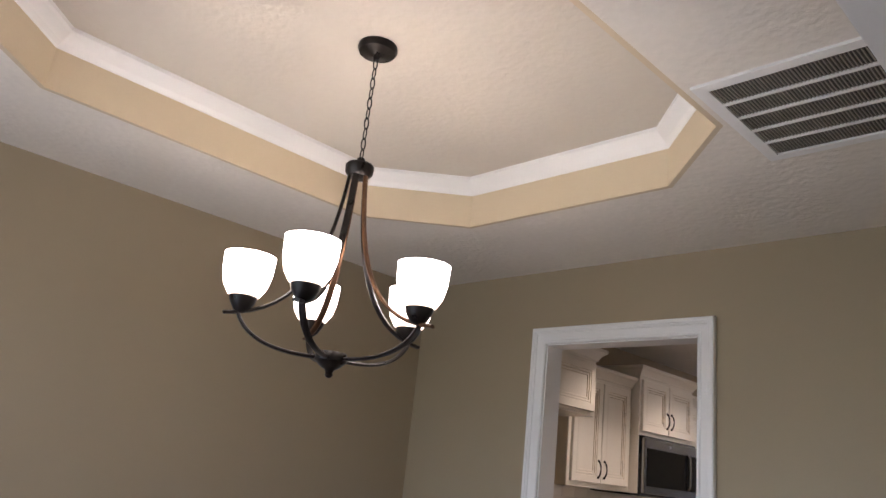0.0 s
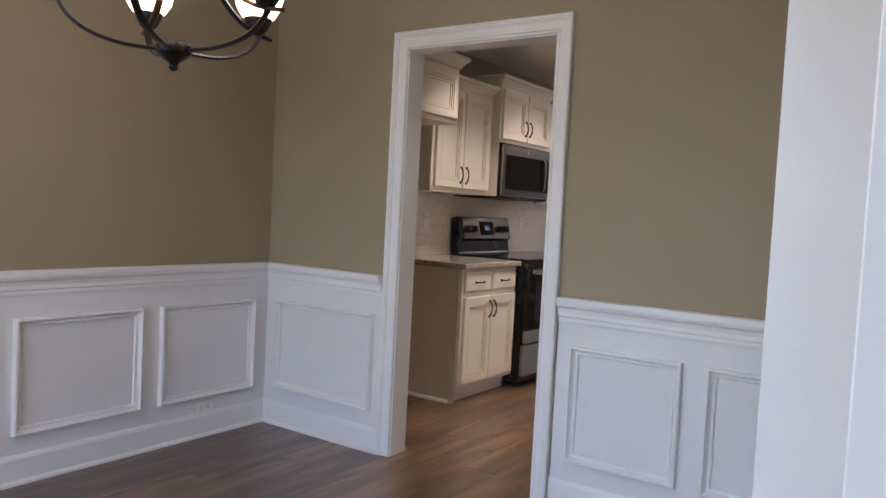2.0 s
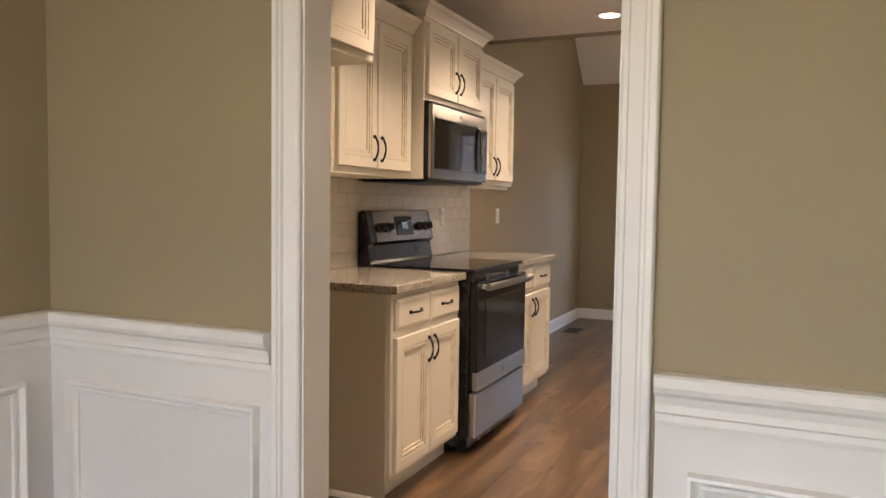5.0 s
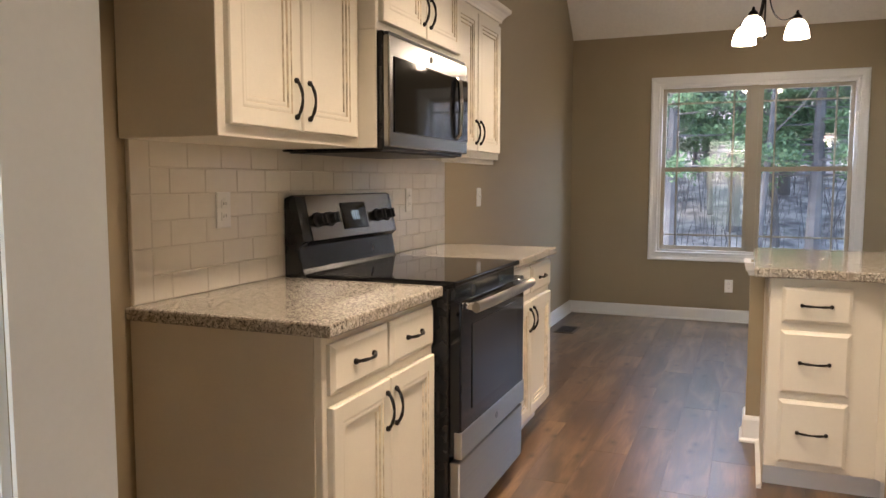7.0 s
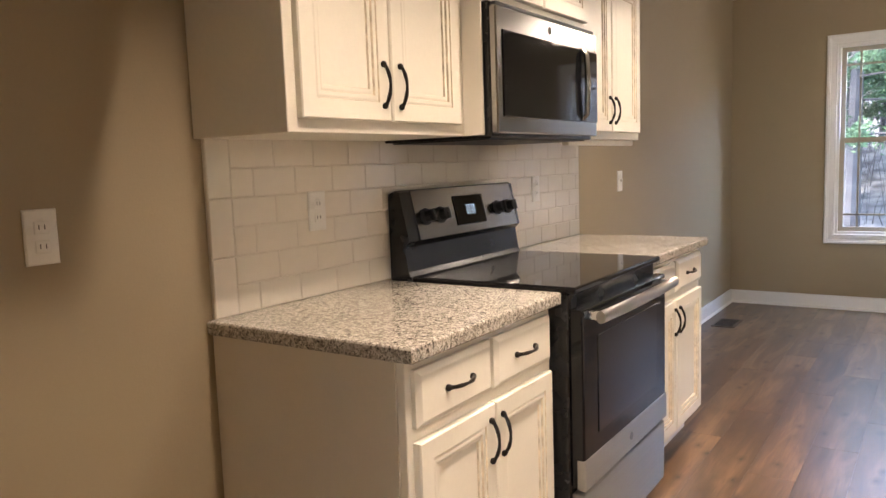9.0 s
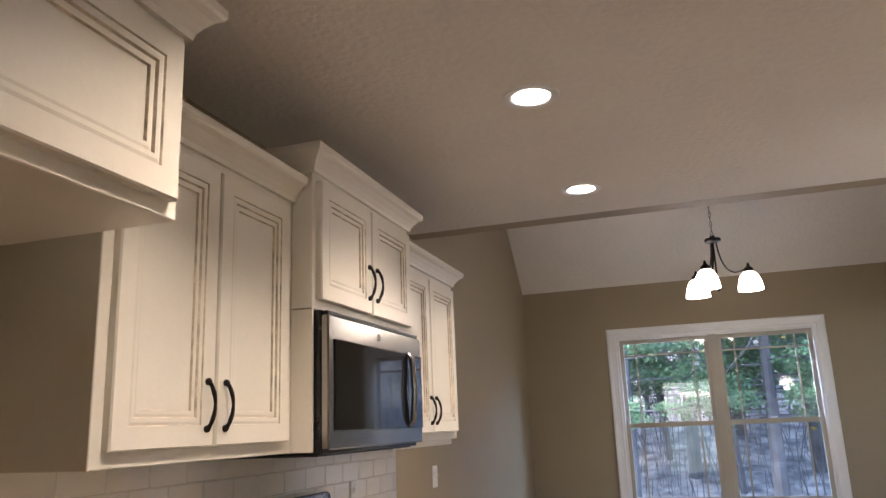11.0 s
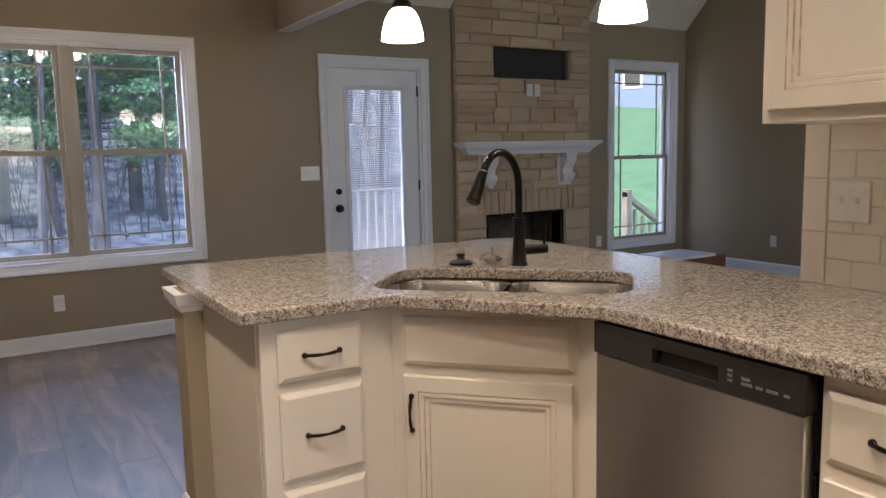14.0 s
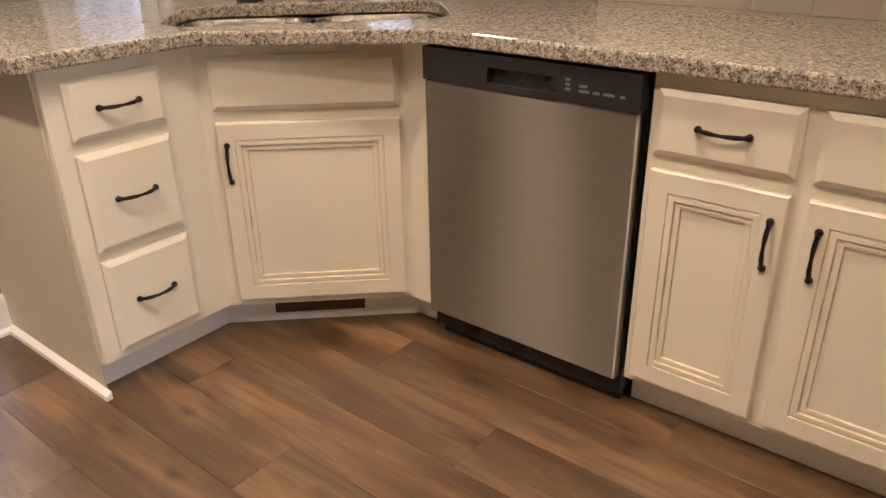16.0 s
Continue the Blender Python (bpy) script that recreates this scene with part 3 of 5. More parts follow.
structure("trim_tray_crown", sweep(TRAY, [(0, TT - 0.088), (0.012, TT - 0.088), (0.014, TT - 0.075), (0.024, TT - 0.068), (0.034, TT - 0.052), (0.056, TT - 0.030), (0.062, TT - 0.023), (0.070, TT - 0.016), (0.070, TT - 0.001), (0, TT - 0.001)], True),
          M_TRIM, "white crown moulding inside the tray", "moulding")

floor = structure("floor", wall_mesh(-0.12, 7.92, -6.52, YN + 0.14, -0.15, -0.006, [], "x"), M_SUB, "brown wood-look plank floor", "floor")

# ---- trim
structure("trim_doorway", sweep([(0.925, 0), (0.925, 2.022), (1.724, 2.022), (1.724, 0)], CASING), M_TRIM, "white door casing on the dining side", "door casing", m=pose(0, YS, 0, 90))
bm = bmesh.new()
for q in ((0.9252, 0.931, 0, 2.0215), (1.718, 1.7238, 0, 2.0215), (0.931, 1.718, 2.0155, 2.0215)):
    add_box(bm, q[0], q[1], YS + 0.001, YS + 0.121, q[2], q[3])
structure("trim_doorway_jamb", bm, M_TRIM, "white painted jamb lining the doorway", "door jamb")
structure("trim_foyer_casing_1", sweep([(-4.62, 0), (-4.62, 2.105), (-2.38, 2.105), (-2.38, 0)], CASING), M_TRIM, "white casing round the foyer opening", "door casing", m=pose(3.06, 0, 0, 90, 0, 90))
structure("trim_foyer_casing_2", sweep([(2.38, 0), (2.38, 2.105), (4.62, 2.105), (4.62, 0)], CASING), M_TRIM, "white casing round the foyer opening", "door casing", m=pose(2.90, 0, 0, 90, 0, -90))
structure("trim_foyer_jamb", box(2.884, 3.076, -2.40, -2.379, 0, 2.10, 0.002), M_TRIM, "white painted jamb of the foyer opening", "door jamb")
structure("trim_foyer_jamb_head", box(2.884, 3.076, -4.6, -2.40, 2.085, 2.104, 0.002), M_TRIM, "white painted head of the foyer opening", "door jamb")

BASE_LOW = [(o, h * 0.87) for o, h in BASE]
structure("trim_foyer_casing_3", box(3.112, 3.155, -3.142, -3.121, 0, 2.70, 0.002), M_TRIM, "white casing at the corner of the foyer", "door casing")
structure("trim_foyer_casing_4", box(3.162, 3.30, -3.150, -3.121, 0, 2.70, 0.002), M_TRIM, "white casing at the corner of the foyer", "door casing")
# solid dark strip drawn in place of the shaded gap
structure("trim_foyer_gap_shade", box(3.1555, 3.1615, -3.126, -3.121, 0, 2.70), M_GAP_SHADE, "dark strip painted as the shade between the foyer casings", "gap")
baseboard = structure("baseboard_kitchen", sweep([(0.0, YN), (0.0, 2.32)], BASE_LOW), M_TRIM, "white baseboard with a quarter round", "baseboard")
structure("baseboard_north_1", sweep([(3.44, YN), (0.0, YN)], BASE_LOW), M_TRIM, "white baseboard with a quarter round", "baseboard")
structure("baseboard_north_2", sweep([(4.74, YN), (4.49, YN)], BASE_LOW), M_TRIM, "white baseboard with a quarter round", "baseboard")
structure("baseboard_north_3", sweep([(7.8, 3.0), (7.8, YN), (6.36, YN)], BASE), M_TRIM, "white baseboard with a quarter round", "baseboard")
structure("baseboard_fridge", sweep([(0.0, -0.02), (0.0, YS + 0.12), (0.92, YS + 0.12)], BASE), M_TRIM, "white baseboard with a quarter round", "baseboard")

# ---- dining wainscot: white lower wall, chair rail, picture-frame panels
WB = 0.006


def wainscot(name, m, length, frames):
    ob = structure(name, box(0, length, -WB, 0, 0.10, 0.81), M_WAINS, "white painted wainscot with framed panels under a chair rail", "wainscot", m=m)
    for a, b in frames:
        part("panel_moulding", sweep([(a + 0.034, 0.244), (a + 0.034, 0.666), (b - 0.034, 0.666), (b - 0.034, 0.244)], PANEL_MOULD, True), M_TRIM, ob).matrix_basis = pose(0, -WB, 0, 90)
    return ob


W_FR = [(-1.188 - 0.69 * i - 0.585, -1.188 - 0.69 * i) for i in range(5)]
w1 = wainscot("trim_wainscot_1", pose(0, -4.70, 0, 0, 0, 90), 3.62, [(a + 4.70, b + 4.70) for a, b in W_FR])
w2 = wainscot("trim_wainscot_2", pose(0, YS, 0), 0.845, [(0.095, 0.795)])
w3 = wainscot("trim_wainscot_3", pose(1.812, YS, 0), 1.09, [(0.07, 0.535), (0.635, 1.06)])
structure("trim_chair_rail_1", sweep([(0.838, YS), (0, YS), (0, -4.7)], CHAIR_RAIL), M_TRIM, "white moulded chair rail", "chair rail")
structure("trim_chair_rail_2", sweep([(2.90, YS), (1.812, YS)], CHAIR_RAIL), M_TRIM, "white moulded chair rail", "chair rail")
structure("baseboard_dining_1", sweep([(0.845, YS), (0, YS), (0, -4.7)], [(o + WB if o else 0, h) for o, h in BASE]), M_TRIM, "white baseboard with a quarter round", "baseboard")
structure("baseboard_dining_2", sweep([(2.90, YS), (1.812, YS)], [(o + WB if o else 0, h) for o, h in BASE]), M_TRIM, "white baseboard with a quarter round", "baseboard")


# ---------------------------------------------------------------- windows and doors
def pane_of(parent, x0, x1, z0, z1, y):
    p = part("pane", box(x0, x1, y, y + 0.004, z0, z1), M_GLASS, parent)
    p.visible_shadow = False
    return p


def sash(parent, x0, x1, z0, z1, y, bars, rail=0.034):
    bm = bmesh.new()
    for q in ((x0, x0 + rail, z0, z1), (x1 - rail, x1, z0, z1), (x0 + rail, x1 - rail, z0, z0 + rail), (x0 + rail, x1 - rail, z1 - rail, z1)):
        add_box(bm, q[0], q[1], y - 0.014, y + 0.018, q[2], q[3])
    s = part("sash", bm, M_VINYL, parent)
    pane_of(s, x0 + rail, x1 - rail, z0 + rail, z1 - rail, y)
    for a, b, c, d in bars:
        part("muntin", box(a, b, y - 0.006, y + 0.006, c, d), M_VINYL, s)
    return s


def double_hung(parent, x0, x1, z0, z1, mid):
    """Upper and lower sash with narrow border bars."""
    g, t = 0.135, 0.007
    sash(parent, x0, x1, mid - 0.02, z1, 0.075, [(x0 + g - t, x0 + g + t, mid + 0.01, z1 - 0.03), (x1 - g - t, x1 - g + t, mid + 0.01, z1 - 0.03), (x0 + 0.03, x1 - 0.03, z1 - g - t, z1 - g + t)])
    sash(parent, x0, x1, z0, mid + 0.02, 0.045, [(x0 + g - t, x0 + g + t, z0 + 0.03, mid - 0.01), (x1 - g - t, x1 - g + t, z0 + 0.03, mid - 0.01), (x0 + 0.03, x1 - 0.03, z0 + g - t, z0 + g + t)])
    part("sash_lock", box((x0 + x1) / 2 - 0.025, (x0 + x1) / 2 + 0.025, 0.022, 0.05, mid + 0.018, mid + 0.032, 0.003), M_VINYL, parent)


def window(name, x0, x1, z0, z1, units, mid, label):
    w = thing(name, pose(0, YN, 0), label, "window")
    w["kind"] = "structure"
    part("casing", sweep([(x0, z0), (x0, z1), (x1, z1), (x1, z0)], CASING, True), M_TRIM, w, "white moulded casing").matrix_basis = pose(0, 0, 0, 90)
    bm = bmesh.new()
    for q in ((x0, x0 + 0.02, z0, z1), (x1 - 0.02, x1, z0, z1), (x0 + 0.02, x1 - 0.02, z1 - 0.02, z1), (x0 + 0.02, x1 - 0.02, z0, z0 + 0.02)):
        add_box(bm, q[0], q[1], 0.0, 0.14, q[2], q[3])
    part("jamb", bm, M_TRIM, w)
    for a, b in units:
        double_hung(w, a, b, z0 + 0.02, z1 - 0.02, mid)
    for (_, b), (c, _) in zip(units, units[1:]):
        part("mullion", box(b, c, 0.01, 0.13, z0 + 0.02, z1 - 0.02, 0.003), M_VINYL, w)
    return w


window("window_1", 0.806, 2.400, 0.620, 2.119, [(0.826, 1.568), (1.638, 2.380)], 1.368, "white-cased pair of sash windows with border grilles")
window("window_2", 6.715, 7.585, 0.32, 2.15, [(6.735, 7.565)], 1.215, "tall white-cased sash window with border grilles")
# windows out of view, added so that daylight reaches the rooms
for nm, x0, x1, y, z0, z1 in (("window_3", 0.3, 2.6, -4.76, 0.25, 2.2), ("window_4", 3.65, 4.55, -6.46, 0.05, 2.3), ("window_5", 3.6, 7.4, -3.06, 0.4, 5.0)):
    ww = thing(nm, pose(0, y, 0), "plain glazed window in a white frame, unseen, added for daylight", "window")
    ww["kind"] = "structure"
    bm = bmesh.new()
    for q in ((x0, x0 + 0.05, z0, z1), (x1 - 0.05, x1, z0, z1), (x0 + 0.05, x1 - 0.05, z0, z0 + 0.05), (x0 + 0.05, x1 - 0.05, z1 - 0.05, z1)):
        add_box(bm, q[0], q[1], -0.03, 0.03, q[2], q[3])
    part("window_frame", bm, M_TRIM, ww)
    pane_of(ww, x0 + 0.05, x1 - 0.05, z0 + 0.05, z1 - 0.05, 0)

# side light out of view, added to light the dining room from the east
ww = thing("window_6", pose(5.06, 0, 0, 0, 0, 90), "plain glazed foyer side light in a white frame, unseen, added for daylight", "window")
ww["kind"] = "structure"
bm = bmesh.new()
for q in ((-5.8, -5.75, 0.05, 2.65), (-5.35, -5.3, 0.05, 2.65), (-5.75, -5.35, 0.05, 0.10), (-5.75, -5.35, 2.60, 2.65)):
    add_box(bm, q[0], q[1], -0.03, 0.03, q[2], q[3])
part("window_frame", bm, M_TRIM, ww)
pane_of(ww, -5.75, -5.35, 0.10, 2.60, 0)

# patio door, shut, with a blind between its panes
door = thing("door_1", pose(0, YN, 0), "white patio door with a full glass light and blinds", "door")
door["kind"] = "structure"
part("casing", sweep([(3.525, 0), (3.525, 2.05), (4.405, 2.05), (4.405, 0)], CASING), M_TRIM, door).matrix_basis = pose(0, 0, 0, 90)
bm = bmesh.new()
for q in ((3.525, 3.545, 0, 2.05), (4.385, 4.405, 0, 2.05), (3.545, 4.385, 2.03, 2.05)):
    add_box(bm, q[0], q[1], 0.0, 0.14, q[2], q[3])
part("door_frame", bm, M_TRIM, door)
part("threshold", box(3.545, 4.385, 0.0, 0.14, 0, 0.02, 0.004), M_STEEL, door)
leaf = part("door_leaf", wall_mesh(3.549, 4.381, 0.03, 0.074, 0.022, 2.027, [(3.70, 4.23, 0.27, 1.865)], "x"), M_TRIM, door)
part("lite_frame", sweep([(3.70, 0.27), (3.70, 1.865), (4.23, 1.865), (4.23, 0.27)], [(0, 0), (-0.014, 0.006), (-0.014, 0.012), (0, 0.016), (0.022, 0.010), (0.026, 0)], True), M_TRIM, leaf).matrix_basis = pose(0, 0.03, 0, 90)
pane_of(leaf, 3.70, 4.23, 0.27, 1.865, 0.038)
pane_of(leaf, 3.70, 4.23, 0.27, 1.865, 0.064)
bm = bmesh.new()
for i in range(84):
    z = 0.285 + i * 0.0186
    v = [bm.verts.new(p) for p in ((3.718, 0.047, z), (4.212, 0.047, z), (4.212, 0.057, z + 0.0125), (3.718, 0.057, z + 0.0125))]
    bm.faces.new(v)
tagged(part("blind", bm, M_BLIND, leaf, "white mini blind with slats part open"), kind="stuff")
for z, r in ((1.005, 0.026), (0.862, 0.028)):
    k = part("door_knob" if z < 0.9 else "deadbolt", lathe([(0.0, 0.0), (r + 0.006, 0.0), (r + 0.006, 0.006), (0.012, 0.010), (0.012, 0.025), (r * 0.8, 0.030), (r, 0.042), (r * 0.75, 0.054), (0.0, 0.058)] if z < 0.9 else [(0, 0), (r, 0), (r, 0.012), (r * 0.7, 0.016), (0, 0.016)], 20), M_BRONZE, leaf, "", True)
    k.matrix_basis = pose(3.605, 0.03, z, 90)
for z in (0.25, 1.03, 1.85):
    part("hinge", box(4.378, 4.398, 0.008, 0.03, z - 0.045, z + 0.045, 0.003), M_BRONZE, door)


# ---------------------------------------------------------------- cabinets
DOOR = [(0, 0, 0), (0, 0.016, 0), (0.003, 0.020, 0), (0.046, 0.020, 1), (0.048, 0.0165, 0), (0.054, 0.0185, 0), (0.062, 0.0185, 1), (0.0645, 0.013, 0), (0.070, 0.0145, 0), (0.077, 0.0145, 1), (0.079, 0.0095, 0), (0.082, 0.0095, 0)]
DRAWER = [(0, 0, 0), (0, 0.011, 0), (0.012, 0.019, 0), (0.014, 0.020, 0)]


def pull(parent, x, z, y, upright):
    """A bowed bronze pull with feet."""
    pts, rad = [], []
    for i in range(13):
        s = -1 + 2 * i / 12
        pts.append((0, -0.005 - 0.019 * (1 - s * s) ** 0.8, 0.052 * s) if upright else (0.052 * s, -0.005 - 0.019 * (1 - s * s) ** 0.8, 0))
        rad.append(0.0056 - 0.002 * abs(abs(s) - 0.55) / 0.55 if abs(s) < 0.95 else 0.0075)
    bm = tube(pts, rad, 8)
    for s in (-1, 1):
        c = (0, -0.004, 0.052 * s) if upright else (0.052 * s, -0.004, 0)
        bmesh.ops.create_uvsphere(bm, u_segments=10, v_segments=6, radius=0.0085, matrix=Matrix.Translation(c))
    h = part("handle", bm, M_BRONZE, parent, "dark bronze bow handle", True)
    h.location = (x, y, z)
    return h


def fronts(cab, items):
    for kind, x0, x1, z0, z1, hx, hz in items:
        f = part(kind, nested(x1 - x0, z1 - z0, DOOR if kind == "door" else DRAWER, x0, z0), [M_CAB, M_GLAZE], cab)
        if hx is not None:
            pull(f, hx, hz, -0.020, kind == "door")


def base_cabinet(m, w, d, items, label, toe=(0.0, 0.0)):
    cab = thing("base_cabinet", m, label, "cabinet", "base cabinets")
    part("body", box(0, w, 0, d, 0.098, 0.876, 0.002), M_CAB, cab)
    part("toe_kick", box(toe[0], w - toe[1], 0.065, d, 0.0, 0.098), M_TRIM, cab)
    fronts(cab, items)
    return cab


def pair(w, z0, z1, e=0.022, gap=0.012, split=None, hz=None, kind="door"):
    """Two fronts side by side with handles next to the gap, or in the middle of drawers."""
    s = split or w / 2
    if kind == "drawer":
        return [("drawer", e, s - gap / 2, z0, z1, (e + s) / 2, (z0 + z1) / 2), ("drawer", s + gap / 2, w - e, z0, z1, (w - e + s) / 2, (z0 + z1) / 2)]
    return [("door", e, s - gap / 2, z0, z1, s - gap / 2 - 0.026, hz), ("door", s + gap / 2, w - e, z0, z1, s + gap / 2 + 0.026, hz)]


# beside the range (fronts face east)
b1 = base_cabinet(pose(0.605, 0.0, 0, 0, 0, 90), 0.695, 0.603, pair(0.695, 0.722, 0.852, kind="drawer", gap=0.018) + pair(0.695, 0.125, 0.690, gap=0.006, hz=0.60),
                  "cream glazed base cabinet between granite top and range")
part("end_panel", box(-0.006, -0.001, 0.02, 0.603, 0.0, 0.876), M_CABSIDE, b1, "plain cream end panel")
part("shoe_mould", sweep([(0.0, 0.603), (0.0, 0.06)], [(-0.006, 0), (-0.022, 0), (-0.02, 0.012), (-0.006, 0.022)]), M_TRIM, b1)
base_cabinet(pose(0.605, 1.475, 0, 0, 0, 90), 0.80, 0.603, pair(0.80, 0.722, 0.852, kind="drawer", gap=0.03) + pair(0.80, 0.125, 0.690, gap=0.012, hz=0.60),
             "cream glazed base cabinet beside the range, past the tile")


def countertop(name, pts, label):
    bm = prism(pts, "z", 0.877, 0.914)
    top = [e for e in bm.edges if abs(e.verts[0].co.z - e.verts[1].co.z) < 1e-5]
    bmesh.ops.bevel(bm, geom=top, offset=0.006, segments=2, affect="EDGES", profile=0.5)
    return tagged(part(name, bm, M_GRANITE), label, "countertop")


countertop("countertop", [(0.003, -0.022), (0.643, -0.022), (0.643, 0.700), (0.003, 0.700)], "speckled granite countertop on the base cabinet")
countertop("countertop", [(0.003, 1.470), (0.643, 1.470), (0.643, 2.295), (0.003, 2.295)], "speckled granite countertop past the range")


def wall_cabinet(m, w, d, z0, z1, items, label, crown_sides=(True, True)):
    cab = thing("wall_cabinet", m, label, "cabinet", "wall cabinets")
    part("body", box(0, w, 0, d, z0, z1, 0.002), M_CAB, cab)
    path = [(w, d if crown_sides[1] else 0.0), (w, 0), (0, 0), (0, d if crown_sides[0] else 0.0)]
    path = path[0 if crown_sides[1] else 1:4 if crown_sides[0] else 3]
    part("crown", sweep(path, [(o, h + z1 - 0.004) for o, h in CROWN]), M_CAB, cab)
    fronts(cab, items)
    return cab


u1 = wall_cabinet(pose(0.33, -0.025, 0, 0, 0, 90), 0.735, 0.327, 1.37, 2.085, [("door", 0.030, 0.352, 1.402, 2.055, 0.322, 1.492), ("door", 0.362, 0.690, 1.402, 2.055, 0.392, 1.492)],
                  "cream glazed wall cabinet over the backsplash", (True, False))
u2 = wall_cabinet(pose(0.395, 0.712, 0, 0, 0, 90), 0.775, 0.392, 1.765, 2.175, pair(0.775, 1.792, 2.148, gap=0.012, hz=1.895),
                  "cream glazed wall cabinet above the microwave")
part("side_panel", box(0, 0.009, 0.0, 0.392, 1.37, 1.764, 0.001), M_CAB, u2)
u3 = wall_cabinet(pose(0.33, 1.489, 0, 0, 0, 90), 0.765, 0.327, 1.37, 2.085, pair(0.765, 1.402, 2.055, e=0.03, gap=0.012, hz=1.492),
                  "cream glazed wall cabinet past the microwave", (False, True))
part("light_rail", box(0.02, 0.745, 0.02, 0.05, 1.345, 1.3695, 0.003), M_CAB, u3)
wall_cabinet(pose(0.60, YS + 0.125, 0, 0, 0, 90), 0.80, 0.597, 1.775, 2.115, [("door", 0.022, 0.268, 1.802, 2.088, None, None), ("door", 0.280, 0.778, 1.802, 2.088, None, None)],
             "deep cream cabinet above the refrigerator space", (False, True))

# island: drawers, corner sink front, dishwasher, two-door cabinet
isl = base_cabinet(pose(1.662, 1.69, 0), 0.40, 0.58, [("drawer", 0.046, 0.295, 0.698, 0.842, 0.170, 0.770), ("drawer", 0.046, 0.295, 0.412, 0.665, 0.170, 0.540), ("drawer", 0.046, 0.295, 0.124, 0.384, 0.170, 0.256)],
                   "cream glazed three-drawer base cabinet at the peninsula's end", (0.0, 0.0))
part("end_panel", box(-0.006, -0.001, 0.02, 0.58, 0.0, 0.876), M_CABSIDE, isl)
part("corner_toe", box(0.398, 0.462, 0.066, 0.081, 0.0, 0.097), M_TRIM, isl)
part("shoe_mould", sweep([(0.0, 0.58), (0.0, -0.01)], [(-0.006, 0), (-0.024, 0), (-0.022, 0.012), (-0.006, 0.024)]), M_TRIM, isl)
SW = 0.558
sink_cab = thing("base_cabinet", pose(2.060, 1.697, 0, 0, 0, -47), "cream glazed corner sink cabinet with one door", "cabinet", "base cabinets")
part("body", prism([(0, 0), (SW, 0), (SW, 0.02), (0, 0.02)], "z", 0.098, 0.876), M_CAB, sink_cab)
part("toe_kick", box(-0.03, SW + 0.03, 0.065, 0.08, 0, 0.098), M_TRIM, sink_cab)
part("toe_register", box(0.13, 0.41, 0.059, 0.066, 0.03, 0.088, 0.002), M_VENTB, sink_cab, "brown toe-kick register")
part("filler", box(2.44, 2.46, 1.199, 1.292, 0.098, 0.876), M_CAB, sink_cab).matrix_basis = sink_cab.matrix_basis.inverted()
part("filler_toe", box(2.505, 2.52, 1.199, 1.33, 0, 0.098), M_TRIM, sink_cab).matrix_basis = sink_cab.matrix_basis.inverted()
fronts(sink_cab, [("drawer", 0.044, SW - 0.016, 0.698, 0.842, None, None), ("door", 0.044, SW - 0.016, 0.124, 0.665, 0.070, 0.552)])
base_cabinet(pose(2.44, 0.582, 0, 0, 0, -90), 0.718, 0.66, [("drawer", 0.018, 0.312, 0.698, 0.842, 0.165, 0.770), ("drawer", 0.346, 0.70, 0.698, 0.842, 0.523, 0.770),
             ("door", 0.018, 0.312, 0.124, 0.665, 0.284, 0.556), ("door", 0.346, 0.70, 0.124, 0.665, 0.376, 0.556)], "cream glazed base cabinet beside the dishwasher")
structure("wall_bar", wall_mesh(1.592, XE + 0.12, 2.272, 2.42, 0, 0.874, [], "x"), M_WALL, "taupe painted low wall behind the peninsula", "wall")
structure("wall_bar_return", wall_mesh(1.075, 2.272, XE, XE + 0.12, 0, 0.874, [], "y"), M_WALL, "taupe painted low wall behind the sink", "wall")
structure("baseboard_bar", sweep([(1.668, 2.272), (1.592, 2.272), (1.592, 2.42), (3.24, 2.42)], BASE), M_TRIM, "white baseboard with a quarter round", "baseboard")
structure("trim_bar_cap", sweep([(1.668, 2.272), (1.592, 2.272), (1.592, 2.42), (3.24, 2.42)], [(0, 0.812), (0.008, 0.812), (0.012, 0.826), (0.022, 0.838), (0.026, 0.858), (0.03, 0.875), (0, 0.875)]), M_TRIM, "white moulding under the counter", "moulding")

# countertop with the sink's cut-out
SC, SL, SD = Vector((2.442, 1.640, 0)), 0.78, 0.41
DU, DN = Vector((0.7071, -0.7071, 0)), Vector((0.7071, 0.7071, 0))


def rounded(hl, hd, r, n=5):
    pts = []
    for cx, cy, a0 in ((hl - r, hd - r, 0), (-hl + r, hd - r, 90), (-hl + r, -hd + r, 180), (hl - r, -hd + r, 270)):
        pts += [(cx + r * math.cos(radians(a0 + 90 * i / n)), cy + r * math.sin(radians(a0 + 90 * i / n))) for i in range(n + 1)]
    return pts


def on_sink(p, z):
    q = SC + DU * p[0] + DN * p[1]
    return (q.x, q.y, z)


top_pts = [(1.600, 1.655), (2.030, 1.635), (2.395, 1.150), (2.400, -0.139), (3.118, -0.139), (3.118, 1.073), (3.17, 1.073), (3.17, 2.50), (3.10, 2.58), (1.640, 2.68), (1.605, 2.65)]
bm = bmesh.new()
cut = rounded(SL / 2, SD / 2, 0.10)
outer_v = [bm.verts.new((x, y, 0.914)) for x, y in top_pts]
inner_v = [bm.verts.new(on_sink(p, 0.914)) for p in cut]
edges = [bm.edges.new((q[i], q[(i + 1) % len(q)])) for q in (outer_v, inner_v) for i in range(len(q))]
bmesh.ops.triangle_fill(bm, edges=edges, use_beauty=True)
